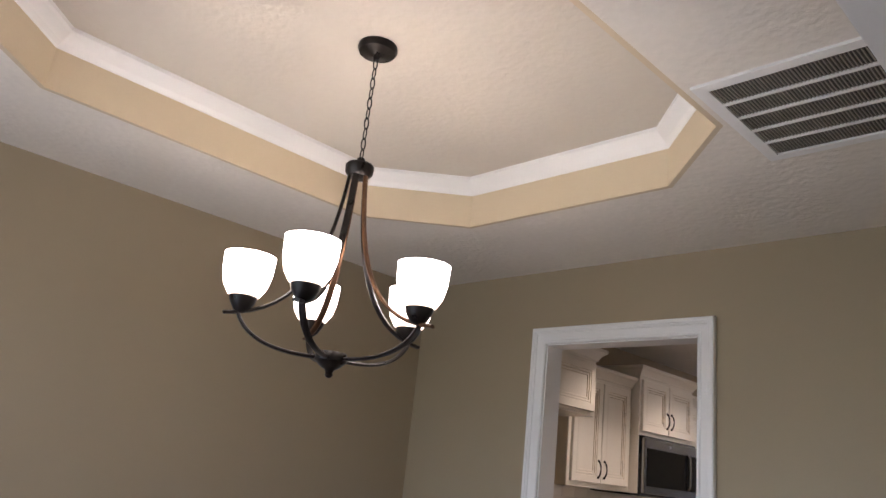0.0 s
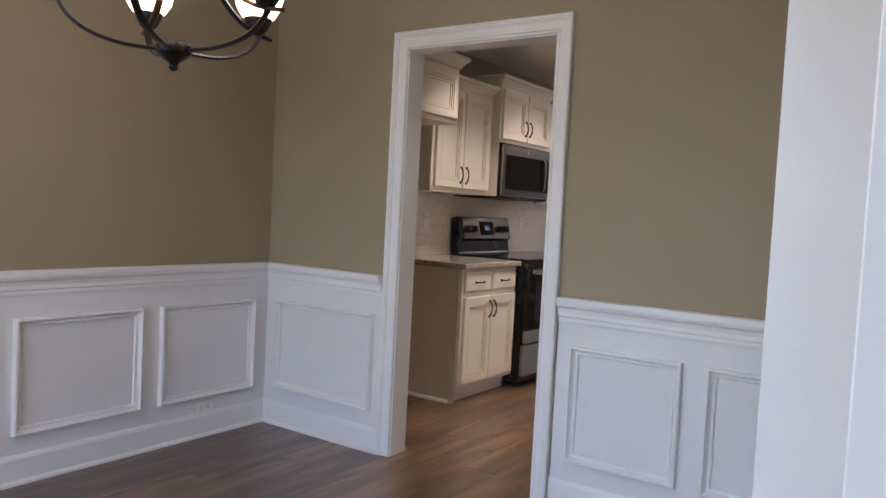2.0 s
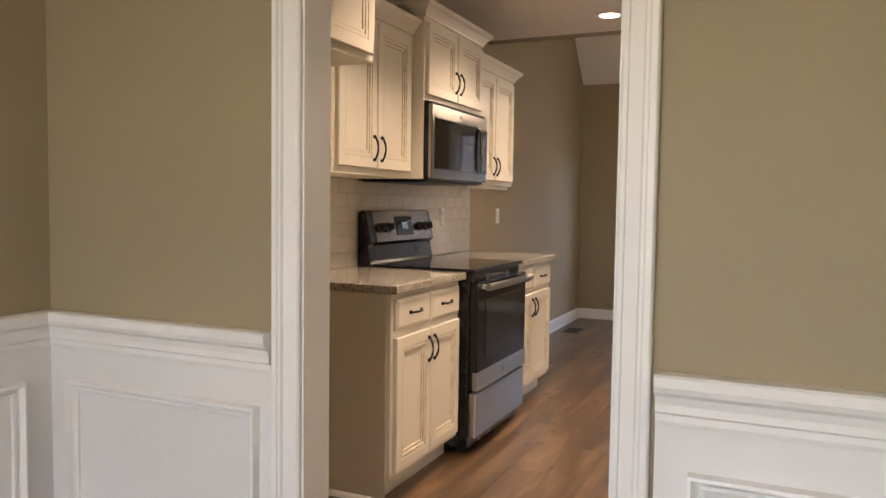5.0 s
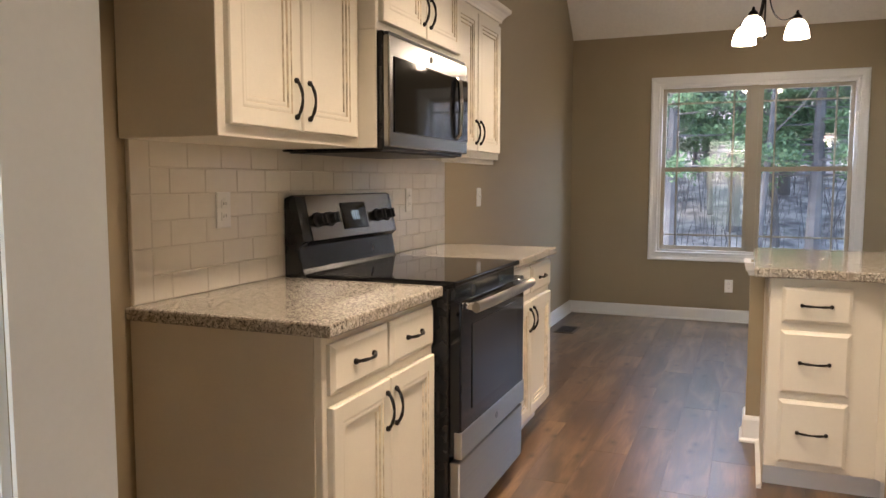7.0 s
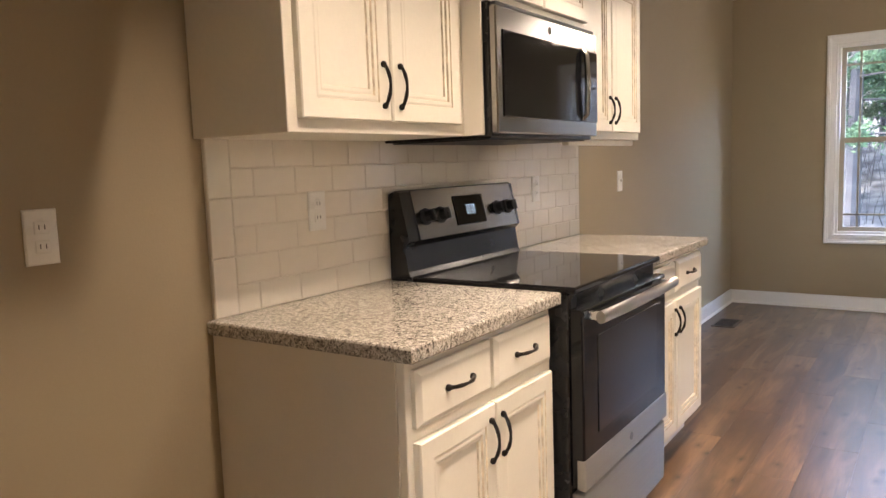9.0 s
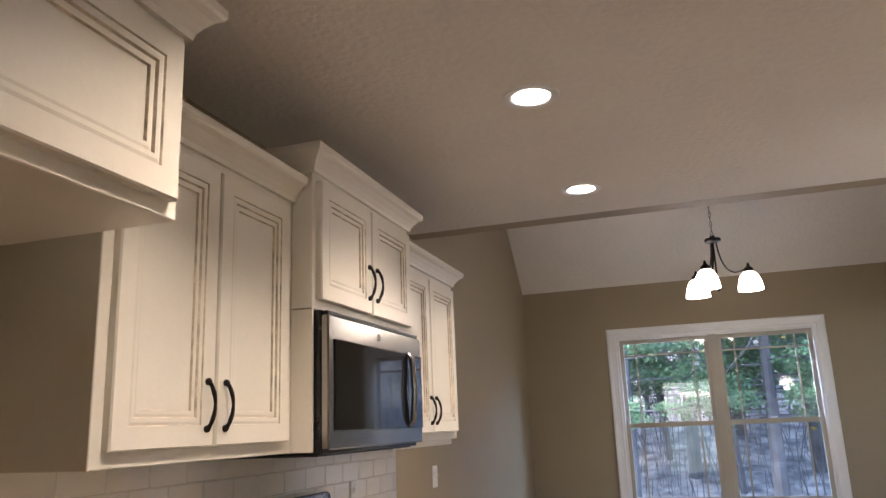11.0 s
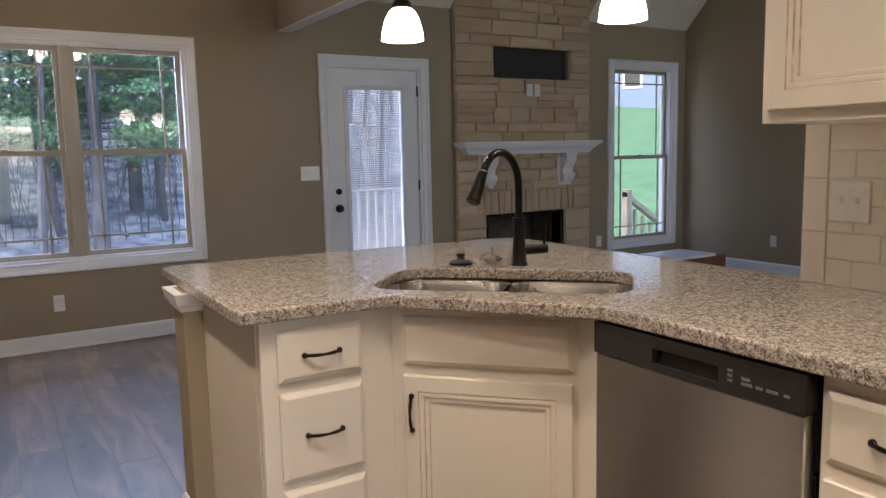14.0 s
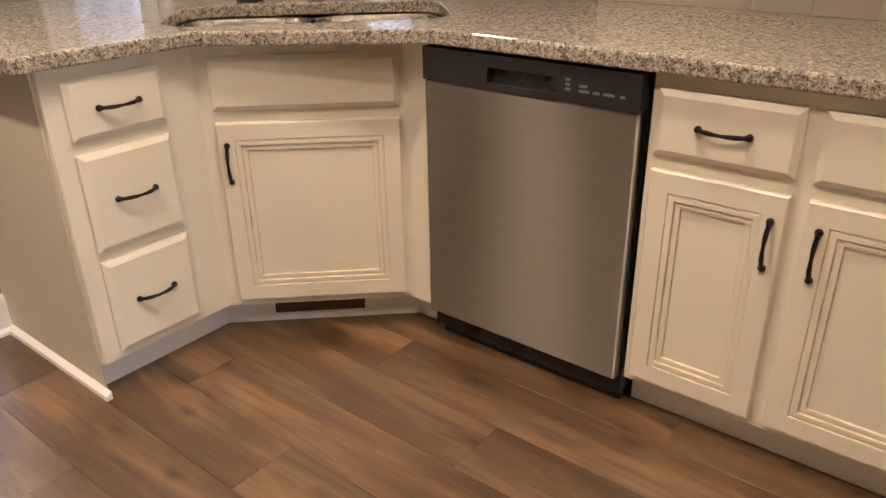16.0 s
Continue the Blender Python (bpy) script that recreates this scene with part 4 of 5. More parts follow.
ext = bmesh.ops.extrude_face_region(bm, geom=bm.faces[:])
bmesh.ops.translate(bm, verts=[g for g in ext["geom"] if isinstance(g, bmesh.types.BMVert)], vec=(0, 0, -0.037))
bm.normal_update()
rim = [e for e in bm.edges if len(e.link_faces) == 2 and abs(e.verts[0].co.z - e.verts[1].co.z) < 1e-5 and abs(abs(e.link_faces[0].normal.z) - abs(e.link_faces[1].normal.z)) > 0.5]
bmesh.ops.bevel(bm, geom=rim, offset=0.006, segments=2, affect="EDGES", profile=0.5)
tagged(part("countertop", bm, M_GRANITE), "polished speckled granite peninsula countertop with a sink cut-out", "countertop")

# double-bowl undermount sink
sink = thing("kitchen_sink", pose(SC.x, SC.y, 0.876, 0, 0, -45), "stainless steel double-bowl undermount sink in granite", "sink")
for cx in (-0.197, 0.197):
    bm = bmesh.new()
    rings = []
    for hl, hd, r, z in ((0.205, 0.20, 0.10, -0.001), (0.186, 0.182, 0.085, -0.001), (0.182, 0.188, 0.08, -0.02), (0.176, 0.172, 0.075, -0.165), (0.15, 0.146, 0.06, -0.19), (0.04, 0.04, 0.035, -0.195)):
        rings.append([bm.verts.new((cx + p[0], p[1], z)) for p in rounded(hl, hd, r)])
    for a, b in zip(rings, rings[1:]):
        for i in range(len(a)):
            bm.faces.new((a[i], a[(i + 1) % len(a)], b[(i + 1) % len(a)], b[i]))
    bm.faces.new(rings[-1])
    part("bowl", bm, M_STEELH, sink, "", True)
    part("drain", lathe([(0.0, 0.0), (0.042, 0.0), (0.042, 0.004), (0.03, 0.005), (0.0, 0.002)], 20, (cx, 0, -0.194)), M_STEELH, sink, "", True)

# faucet
fau = thing("faucet", pose(2.664, 1.855, 0.914), "dark bronze pull-down gooseneck kitchen faucet", "faucet")
part("base", lathe([(0.0, 0.0), (0.031, 0.0), (0.031, 0.006), (0.026, 0.012), (0.024, 0.06), (0.020, 0.10), (0.019, 0.15), (0.022, 0.155), (0.022, 0.168), (0.0, 0.17)], 24), M_BRONZE, fau, "", True)
fd = Vector((-0.94, -0.34, 0))
arc = [(0, 0, 0.15), (0, 0, 0.26)] + [tuple(fd * (0.113 - 0.113 * math.cos(a)) + Vector((0, 0, 0.275 + 0.122 * math.sin(a)))) for a in [math.pi * 0.84 * i / 14 for i in range(1, 15)]]
part("spout", tube(arc, 0.0132, 14), M_BRONZE, fau, "", True)
tip, tdir = Vector(arc[-1]), (Vector(arc[-1]) - Vector(arc[-2])).normalized()
part("collar", tube([tip - tdir * 0.004, tip + tdir * 0.003], [0.0160, 0.0160], 16), M_STEELH, fau, "bright metal ring", True)
part("spray_head", tube([tip + tdir * 0.0035, tip + tdir * 0.012, tip + tdir * 0.03, tip + tdir * 0.075, tip + tdir * 0.108, tip + tdir * 0.112], [0.0150, 0.0165, 0.0175, 0.0210, 0.0245, 0.021], 16), M_BRONZE, fau, "", True)
part("valve", tube([(0.0, 0, 0.052), (0.105, -0.02, 0.052)], [0.018, 0.018], 14), M_BRONZE, fau, "", True)
part("lever", tube([(0.095, -0.02, 0.055), (0.099, -0.021, 0.10), (0.101, -0.022, 0.145)], [0.0055, 0.005, 0.0042], 10), M_BRONZE, fau, "", True)

tagged(part("sink_stopper", lathe([(0.0, 0.0), (0.042, 0.0), (0.044, 0.008), (0.034, 0.016), (0.016, 0.02), (0.013, 0.03), (0.017, 0.034), (0.016, 0.04), (0.0, 0.041)], 24, (2.508, 1.995, 0.914)), M_PLASTIC, None, "", True), "black rubber sink stopper lying on granite", "sink stopper")
tagged(part("sink_strainer", lathe([(0.0, 0.0), (0.036, 0.0), (0.044, 0.014), (0.045, 0.018), (0.03, 0.026), (0.008, 0.030), (0.005, 0.052), (0.008, 0.056), (0.0, 0.058)], 24, (2.607, 1.95, 0.914)), M_STEELH, None, "", True), "chrome basket strainer lying on granite", "sink strainer")

# ---- right-hand wall cabinets over the backsplash
wall_cabinet(pose(2.785, 0.985, 0, 0, 0, -90), 0.56, 0.332, 1.37, 2.085, [("door", 0.028, 0.532, 1.402, 2.055, 0.492, 1.492)], "cream glazed wall cabinet over the peninsula", (True, False))
wall_cabinet(pose(2.785, 0.420, 0, 0, 0, -90), 0.555, 0.332, 1.37, 2.085, pair(0.555, 1.402, 2.055, e=0.028, gap=0.008, hz=1.492), "cream glazed wall cabinet beside the pantry wall", (False, False))

# ---------------------------------------------------------------- appliances
rg = thing("range", pose(0.655, 0.717, 0, 0, 0, 90), "black and stainless freestanding electric range", "range")
part("body", box(0, 0.76, 0.0, 0.64, 0.03, 0.905, 0.004), M_BLACK, rg)
part("cooktop", box(-0.001, 0.761, -0.025, 0.55, 0.905, 0.926, 0.006, 2), M_BGLASS, rg, "black ceramic glass cooktop")
part("backguard", prism([(0.545, 0.905), (0.635, 0.905), (0.635, 1.195), (0.605, 1.207), (0.590, 1.200), (0.555, 1.04), (0.575, 1.02), (0.562, 0.94)], "x", 0.0, 0.76), M_BLACK, rg)
part("control_panel", prism([(0.5925, 1.202), (0.5545, 1.040), (0.5505, 1.041), (0.5885, 1.203)], "x", 0.06, 0.735), M_STEELD, rg, "stainless control panel")
tilt = math.degrees(math.atan2(0.038, 0.162))
part("display", box(0.30, 0.50, -0.003, 0.0, 0.028, 0.135, 0.003), M_BGLASS, rg, "black clock display").matrix_basis = pose(0, 0.5505, 1.041, -tilt)
bm = bmesh.new()
for x in (0.372, 0.386, 0.406, 0.420):
    for z in (0.078, 0.097):
        add_box(bm, x, x + 0.008, -0.0045, -0.0035, z, z + 0.002)
        add_box(bm, x + 0.007, x + 0.009, -0.0045, -0.0035, z - 0.014, z)
part("clock_digits", bm, M_CLOCK, rg, "pale blue clock digits").matrix_basis = pose(0, 0.5505, 1.041, -tilt)
for x in (0.115, 0.205, 0.60, 0.685):
    kn = part("knob", lathe([(0.0, 0.0), (0.029, 0.0), (0.029, 0.006), (0.022, 0.010), (0.020, 0.032), (0.0, 0.034)], 20), M_PLASTIC, rg, "", True)
    kn.matrix_basis = pose(0, 0.5505, 1.041, -tilt) @ pose(x, 0, 0.075, 90)
    part("grip", box(-0.005, 0.005, -0.020, 0.020, 0.03, 0.042, 0.002), M_PLASTIC, kn)
od = part("oven_door", box(0.004, 0.756, -0.045, -0.002, 0.325, 0.862, 0.006, 2), M_BGLASS, rg, "black glass oven door")
part("window", box(0.11, 0.65, -0.048, -0.044, 0.47, 0.77, 0.002), M_OVENGL, od)
part("trim_band", box(0.002, 0.758, -0.049, -0.02, 0.322, 0.415, 0.003), M_STEEL, od, "stainless lower band")
part("badge", lathe([(0, 0), (0.013, 0), (0.013, 0.002), (0, 0.002)], 20), M_GREYINK, od).matrix_basis = pose(0.38, -0.049, 0.37, 90)
part("handle", tube([(0.03, -0.088, 0.84), (0.20, -0.095, 0.84), (0.38, -0.098, 0.84), (0.56, -0.095, 0.84), (0.73, -0.088, 0.84)], 0.015, 12, flat=1.25), M_STEEL, od, "stainless bar handle", True)
for x in (0.05, 0.71):
    part("handle_post", box(x - 0.012, x + 0.012, -0.085, -0.045, 0.828, 0.852, 0.003), M_STEELH, od)
part("storage_drawer", box(0.004, 0.756, -0.042, -0.002, 0.085, 0.308, 0.006, 2), M_STEEL, rg, "stainless storage drawer")
for x in (0.05, 0.71):
    for y in (0.05, 0.58):
        part("foot", lathe([(0, 0), (0.02, 0), (0.02, 0.031), (0, 0.031)], 12, (x, y, 0)), M_PLASTIC, rg)

mw = thing("microwave", pose(0.425, 0.728, 1.362, 0, 0, 90), "stainless over-the-range microwave with black glass door", "microwave")
part("body", box(0, 0.757, 0.012, 0.42, 0.0, 0.400, 0.003), M_BLACK, mw)
mdoor = part("door", box(0.0, 0.757, -0.012, 0.012, 0.012, 0.385, 0.004), M_STEELD, mw, "stainless door frame")
part("glass", box(0.035, 0.612, -0.0155, -0.011, 0.062, 0.318, 0.002), M_BGLASS, mdoor, "black glass window")
part("control_panel", box(0.614, 0.756, -0.0155, -0.011, 0.062, 0.318, 0.002), M_BGLASS, mdoor)
part("handle", tube([(0.622, -0.014, 0.070), (0.622, -0.030, 0.09), (0.622, -0.036, 0.19), (0.622, -0.030, 0.30), (0.622, -0.014, 0.32)], [0.008, 0.010, 0.011, 0.010, 0.008], 10), M_STEELD, mdoor, "", True)
part("badge", lathe([(0, 0), (0.012, 0), (0.012, 0.002), (0, 0.002)], 20), M_GREYINK, mdoor).matrix_basis = pose(0.36, -0.012, 0.352, 90)
part("vent_grille", box(0.01, 0.747, -0.006, 0.012, 0.3865, 0.398, 0.002), M_PLASTIC, mw)
part("underside", box(0.02, 0.737, 0.03, 0.40, -0.005, -0.001, 0.001), M_PLASTIC, mw)

dw = thing("dishwasher", pose(2.415, 1.196, 0, 0, 0, -90), "stainless front-control dishwasher with a black panel", "dishwasher")
part("body", box(0.003, 0.605, 0.03, 0.60, 0.04, 0.868), M_BLACK, dw)
part("door", box(0.004, 0.602, -0.004, 0.03, 0.098, 0.784, 0.006, 2), M_STEEL, dw, "brushed stainless door")
pan = part("control_panel", wall_mesh(0.004, 0.602, -0.010, 0.03, 0.786, 0.868, [(0.205, 0.395, 0.800, 0.838)], "x"), M_PLASTIC, dw, "black control panel")
part("pocket_handle", prism([(0.0, 0.800), (0.028, 0.800), (0.028, 0.838), (0.012, 0.838)], "x", 0.205, 0.395), M_BLACK, pan)
for i, (x, w) in enumerate(((0.42, 0.012), (0.42, 0.012), (0.42, 0.012), (0.455, 0.026), (0.455, 0.020), (0.49, 0.016), (0.515, 0.026), (0.555, 0.012))):
    z = 0.812 + 0.011 * (i in (1, 4)) + 0.022 * (i == 2)
    part("button", box(x, x + w, -0.0115, -0.0095, z, z + 0.006), M_GREYINK, pan)
part("kick_plate", box(0.01, 0.598, 0.06, 0.075, 0.0, 0.092), M_PLASTIC, dw)


# ---------------------------------------------------------------- wall plates
def plate(m, kind, gang=1, label=""):
    w, h = 0.07 + 0.046 * (gang - 1), 0.115
    t = thing("outlet" if kind == "outlet" else "light_switch", m, label, "outlet" if kind == "outlet" else "switch")
    part("plate", nested(w, h, [(0, 0, 0), (0, 0.003, 0), (0.003, 0.006, 0)], -w / 2, -h / 2), M_PLATE, t)
    for g in range(gang):
        cx = (g - (gang - 1) / 2) * 0.046
        if kind == "outlet":
            for z in (-0.02, 0.02):
                f = part("receptacle", box(cx - 0.016, cx + 0.016, -0.0085, -0.0055, z - 0.014, z + 0.014, 0.002), M_PLATE, t)
                for sx in (-0.007, 0.005):
                    part("slot", box(cx + sx, cx + sx + 0.002, -0.0090, -0.0080, z - 0.004, z + 0.006), M_GAP_SHADE, f)
        else:
            part("toggle", box(cx - 0.005, cx + 0.005, -0.020, -0.005, -0.004, 0.011, 0.002), M_PLATE, t)
    return t


plate(pose(0.001, -0.418, 1.167, 0, 0, 90), "outlet", 1, "white duplex outlet on the taupe wall")
plate(pose(0.011, 0.387, 1.165, 0, 0, 90), "outlet", 1, "cream duplex outlet in the tile backsplash")
plate(pose(0.011, 1.80, 1.165, 0, 0, 90), "outlet", 1, "cream duplex outlet in the tile past the range")
plate(pose(0.001, 2.875, 1.160, 0, 0, 90), "switch", 1, "white toggle switch on the taupe wall")
plate(pose(1.441, YN - 0.001, 0.325), "outlet", 1, "white duplex outlet under the window")
plate(pose(3.345, YN - 0.001, 1.166), "switch", 3, "white triple switch beside the patio door")
plate(pose(3.109, 0.931, 1.155, 0, 0, -90), "switch", 2, "cream double switch in the tile backsplash")
plate(pose(3.109, 0.79, 1.155, 0, 0, -90), "outlet", 1, "cream outlet beside the double switch")
plate(pose(0.0145, -1.505, 0.155) @ pose(0, 0, 0, 0, 90, 90), "outlet", 1, "white outlet set sideways in the dining wainscot")
plate(pose(2.47, YS - 0.0145, 0.150) @ pose(0, 0, 0, 0, 90, 0), "outlet", 1, "white outlet set sideways in the dining wainscot")
plate(pose(5.56, 5.488, 1.88), "switch", 1, "white cable plate on the stone chimney")
plate(pose(5.652, 5.488, 1.88), "outlet", 1, "white duplex outlet on the stone chimney")
plate(pose(7.798, 4.4, 0.35, 0, 0, -90), "outlet", 1, "white outlet on the great room wall")
plate(pose(6.52, YN - 0.001, 0.35), "outlet", 1, "white outlet beside the fireplace")

# ---------------------------------------------------------------- lamps
def chain(z0, z1, parent):
    n = max(2, round((z1 - z0) / 0.034))
    step = (z1 - z0) / n
    for i in range(n):
        a = 90 * (i % 2)
        pts = [(0.0075 * math.cos(t) * math.cos(radians(a)), 0.0075 * math.cos(t) * math.sin(radians(a)), z0 + (i + 0.5) * step + (step * 0.5 + 0.003) * math.sin(t)) for t in [2 * math.pi * k / 12 for k in range(13)]]
        part("chain_link", tube(pts, 0.0021, 6), M_BRONZE, parent, "", True)


BOWL = [(0.026, 0.0), (0.045, 0.012), (0.061, 0.04), (0.070, 0.08), (0.073, 0.135), (0.070, 0.135), (0.066, 0.08), (0.057, 0.042), (0.04, 0.016), (0.0, 0.010)]
BELL = [(0.030, 0.0), (0.050, -0.015), (0.066, -0.045), (0.077, -0.085), (0.082, -0.125), (0.078, -0.125), (0.072, -0.085), (0.06, -0.045), (0.04, -0.018), (0.0, -0.012)]

cx, cy, CL = 1.487, -2.788, -0.010
ch = thing("chandelier", pose(cx, cy, CL), "bronze five-arm chandelier with lit white bowl shades", "chandelier")
part("canopy", lathe([(0.0, (TT - CL)), (0.062, (TT - CL)), (0.064, (TT - CL) - 0.012), (0.058, (TT - CL) - 0.024), (0.03, (TT - CL) - 0.030), (0.012, (TT - CL) - 0.036), (0.010, (TT - CL) - 0.05), (0.0, (TT - CL) - 0.052)], 28), M_BRONZE, ch, "", True)
chain(2.235, (TT - CL) - 0.045, ch)
part("top_hub", lathe([(0.0, 2.24), (0.012, 2.238), (0.016, 2.222), (0.040, 2.218), (0.044, 2.212), (0.042, 2.190), (0.030, 2.176), (0.0, 2.174)], 24), M_BRONZE, ch, "", True)
part("bottom_hub", lathe([(0.0, 1.645), (0.042, 1.645), (0.046, 1.636), (0.046, 1.620), (0.028, 1.604), (0.014, 1.596), (0.010, 1.588), (0.013, 1.583), (0.008, 1.576), (0.0, 1.573)], 24), M_BRONZE, ch, "", True)
a0 = math.atan2(-0.582, 0.812)
for i in range(5):
    a = a0 + radians(-20 + 72 * i)
    d = Vector((math.cos(a), math.sin(a), 0))
    up = Vector((0, 0, 1))
    part("arm", tube(curve(d * 0.026 + up * 2.185, d * 0.045 + up * 1.95, d * 0.09 + up * 1.735, d * 0.315 + up * 1.720, 16), 0.0105, 8, flat=0.55), M_COPPER if i % 2 else M_BRONZE, ch, "bronze bow arm", True)
    part("lower_arm", tube(curve(d * 0.03 + up * 1.628, d * 0.14 + up * 1.625, d * 0.24 + up * 1.645, d * 0.275 + up * 1.724, 12), 0.0105, 8, flat=0.55), M_BRONZE, ch, "", True)
    p = d * 0.268
    s = part("shade", lathe([(r * 1.0, z * 0.95) for r, z in BOWL], 28), M_SHADEUP, ch, "white frosted bowl shade, lit", True)
    s.location = (p.x, p.y, 1.762)
    part("cup", lathe([(0.0, 1.722), (0.012, 1.724), (0.022, 1.732), (0.036, 1.755), (0.040, 1.772), (0.028, 1.776), (0.0, 1.772)], 20, (p.x, p.y, 0)), M_BRONZE, ch, "", True)
    point_lamp(cx + p.x, cy + p.y, 1.85, 0.16)

for px, py in ((2.50, 2.37), (2.972, 1.668)):
    pl = thing("pendant_lamp", pose(px, py, 0), "bronze rod pendant with lit white bell shade", "pendant lamp", "pendants over the peninsula")
    part("canopy", lathe([(0.0, KC), (0.062, KC), (0.063, KC - 0.010), (0.05, KC - 0.022), (0.014, KC - 0.028), (0.0, KC - 0.03)], 28), M_BRONZE, pl, "", True)
    part("rod", tube([(0, 0, KC - 0.025), (0, 0, 1.90)], 0.0055, 10), M_BRONZE, pl, "", True)
    part("cap", lathe([(0.0, 1.92), (0.010, 1.918), (0.022, 1.912), (0.026, 1.90), (0.036, 1.89), (0.040, 1.875), (0.036, 1.868), (0.0, 1.866)], 24), M_BRONZE, pl, "", True)
    part("shade", lathe(BELL, 28), M_SHADEDN, pl, "white frosted bell shade, lit", True).location = (0, 0, 1.874)
    point_lamp(px, py, 1.73, 0.5)

bx, by = 1.637, 4.15
c2 = thing("chandelier", pose(bx, by, 0), "small bronze three-arm chandelier with lit bell shades", "chandelier")
vz = PLATE + (YN - by) * SLOPE
part("canopy", lathe([(0.0, vz + 0.05), (0.062, vz + 0.05), (0.062, vz - 0.05), (0.02, vz - 0.07), (0.0, vz - 0.07)], 24), M_BRONZE, c2, "", True)
chain(2.625, vz - 0.06, c2)
part("hub", lathe([(0.0, 2.63), (0.016, 2.627), (0.018, 2.615), (0.052, 2.606), (0.056, 2.60), (0.052, 2.585), (0.03, 2.575), (0.0, 2.572)], 24), M_BRONZE, c2, "", True)
part("finial", lathe([(0.0, 2.30), (0.02, 2.295), (0.024, 2.27), (0.012, 2.25), (0.0, 2.235)], 16), M_BRONZE, c2, "", True)
part("stem", tube([(0, 0, 2.58), (0, 0, 2.29)], 0.006, 8), M_BRONZE, c2, "", True)
vd = Vector((bx - 1.28, by + 0.72, 0)).normalized()
for i in range(3):
    ang = radians(-17 + 120 * i)
    d = Vector((vd.y, -vd.x, 0)) * math.sin(ang) - vd * math.cos(ang)
    up = Vector((0, 0, 1))
    part("arm", tube(curve(d * 0.02 + up * 2.585, d * 0.03 + up * 2.40, d * 0.09 + up * 2.31, d * 0.205 + up * 2.395, 14), 0.0075, 8, flat=0.7), M_BRONZE, c2, "", True)
    p = d * 0.208
    part("cap", lathe([(0.0, 2.425), (0.008, 2.42), (0.012, 2.40), (0.03, 2.385), (0.036, 2.365), (0.0, 2.36)], 20, (p.x, p.y, 0)), M_BRONZE, c2, "", True)
    part("shade", lathe(BELL, 28), M_SHADEDN, c2, "white frosted bell shade, lit", True).location = (p.x, p.y, 2.322 + 0.04)
    point_lamp(bx + p.x, by + p.y, 2.21, 0.35)

for x, y, watts in ((1.0, 1.045, 1.5), (1.012, 2.10, 1.5), (1.12, 0.0, 1.7), (2.037, 0.716, 1.2)):
    dl = thing("downlight", pose(x, y, KC), "round white recessed ceiling light, lit", "recessed light", "kitchen downlights")
    part("trim_ring", lathe([(0.058, 0.0), (0.092, 0.0), (0.090, -0.006), (0.070, -0.007), (0.060, -0.003), (0.058, 0.0)], 32), M_TRIM, dl, "", True)
    part("lens", lathe([(0.0, -0.002), (0.062, -0.002), (0.062, -0.0035), (0.0, -0.0035)], 32), M_LED, dl, "glowing round lens")
    down_lamp(x, y, KC - 0.012, watts)

# return-air grille in the dining ceiling
vg = thing("ceiling_vent", pose(2.338, -2.374, DC), "white return-air grille in the dining ceiling", "vent")
VW, VD = 0.52, 0.535
bm = bmesh.new()
for q in ((0, VW, 0, 0.035), (0, VW, VD - 0.035, VD), (0, 0.035, 0.035, VD - 0.035), (VW - 0.035, VW, 0.035, VD - 0.035)):
    add_box(bm, q[0], q[1], q[2], q[3], -0.008, 0)
part("frame", bm, M_TRIM, vg)
# dark sheet just below the ceiling, painted shade of the duct
part("duct_shade", box(0.035, VW - 0.035, 0.035, VD - 0.035, -0.0015, -0.0005), M_GAP_SHADE, vg)
for i in range(1, 5):
    y = 0.035 + i * (VD - 0.07) / 5
    part("bar", box(0.035, VW - 0.035, y - 0.006, y + 0.006, -0.008, -0.002), M_TRIM, vg)
# fins coloured darker than the white frame to hold their shade
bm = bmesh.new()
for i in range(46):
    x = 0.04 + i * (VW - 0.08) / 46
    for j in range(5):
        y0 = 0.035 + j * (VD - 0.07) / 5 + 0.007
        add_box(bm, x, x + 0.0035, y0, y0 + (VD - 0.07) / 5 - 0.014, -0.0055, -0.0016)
tagged(part("fins", bm, M_VENT_SHADED, vg), kind="stuff")

fr = thing("floor_register", pose(0.10, 4.50, 0), "brown metal floor register by the wall", "vent")
part("frame", box(0, 0.17, 0, 0.30, 0.0, 0.006, 0.002), M_VENTB, fr)
# dark bars on the solid plate stand for its shaded openings
for i in range(9):
    part("slot_shade", box(0.02, 0.15, 0.025 + i * 0.029, 0.038 + i * 0.029, 0.006, 0.009), M_GAP_SHADE, fr)

# ---------------------------------------------------------------- fireplace
FX0, FX1, FY = 4.735, 6.335, 5.555
fire = thing("fireplace", pose(0, FY, 0), "tan stone fireplace with white mantel and dark firebox", "fireplace")
bm = wall_mesh(FX0, FX1, -0.035, 0.0, 0, 4.63, [(5.06, 6.0, 0, 0.72), (5.165, 6.08, 1.99, 2.275)], "x")
part("mortar_bed", bm, M_MORTAR, fire, "sandy mortar between stones")
bm = bmesh.new()
add_box(bm, 5.06, 6.0, 0.50, 0.52, 0, 0.74)
add_box(bm, 5.04, 5.06, 0.0, 0.52, 0, 0.74)
add_box(bm, 6.0, 6.02, 0.0, 0.52, 0, 0.74)
add_box(bm, 5.04, 6.02, 0.0, 0.52, 0.74, 0.76)
add_box(bm, 5.06, 6.0, -0.03, 0.5, -0.004, 0.012)
part("firebox", bm, M_SOOT, fire, "soot-dark firebox lining")
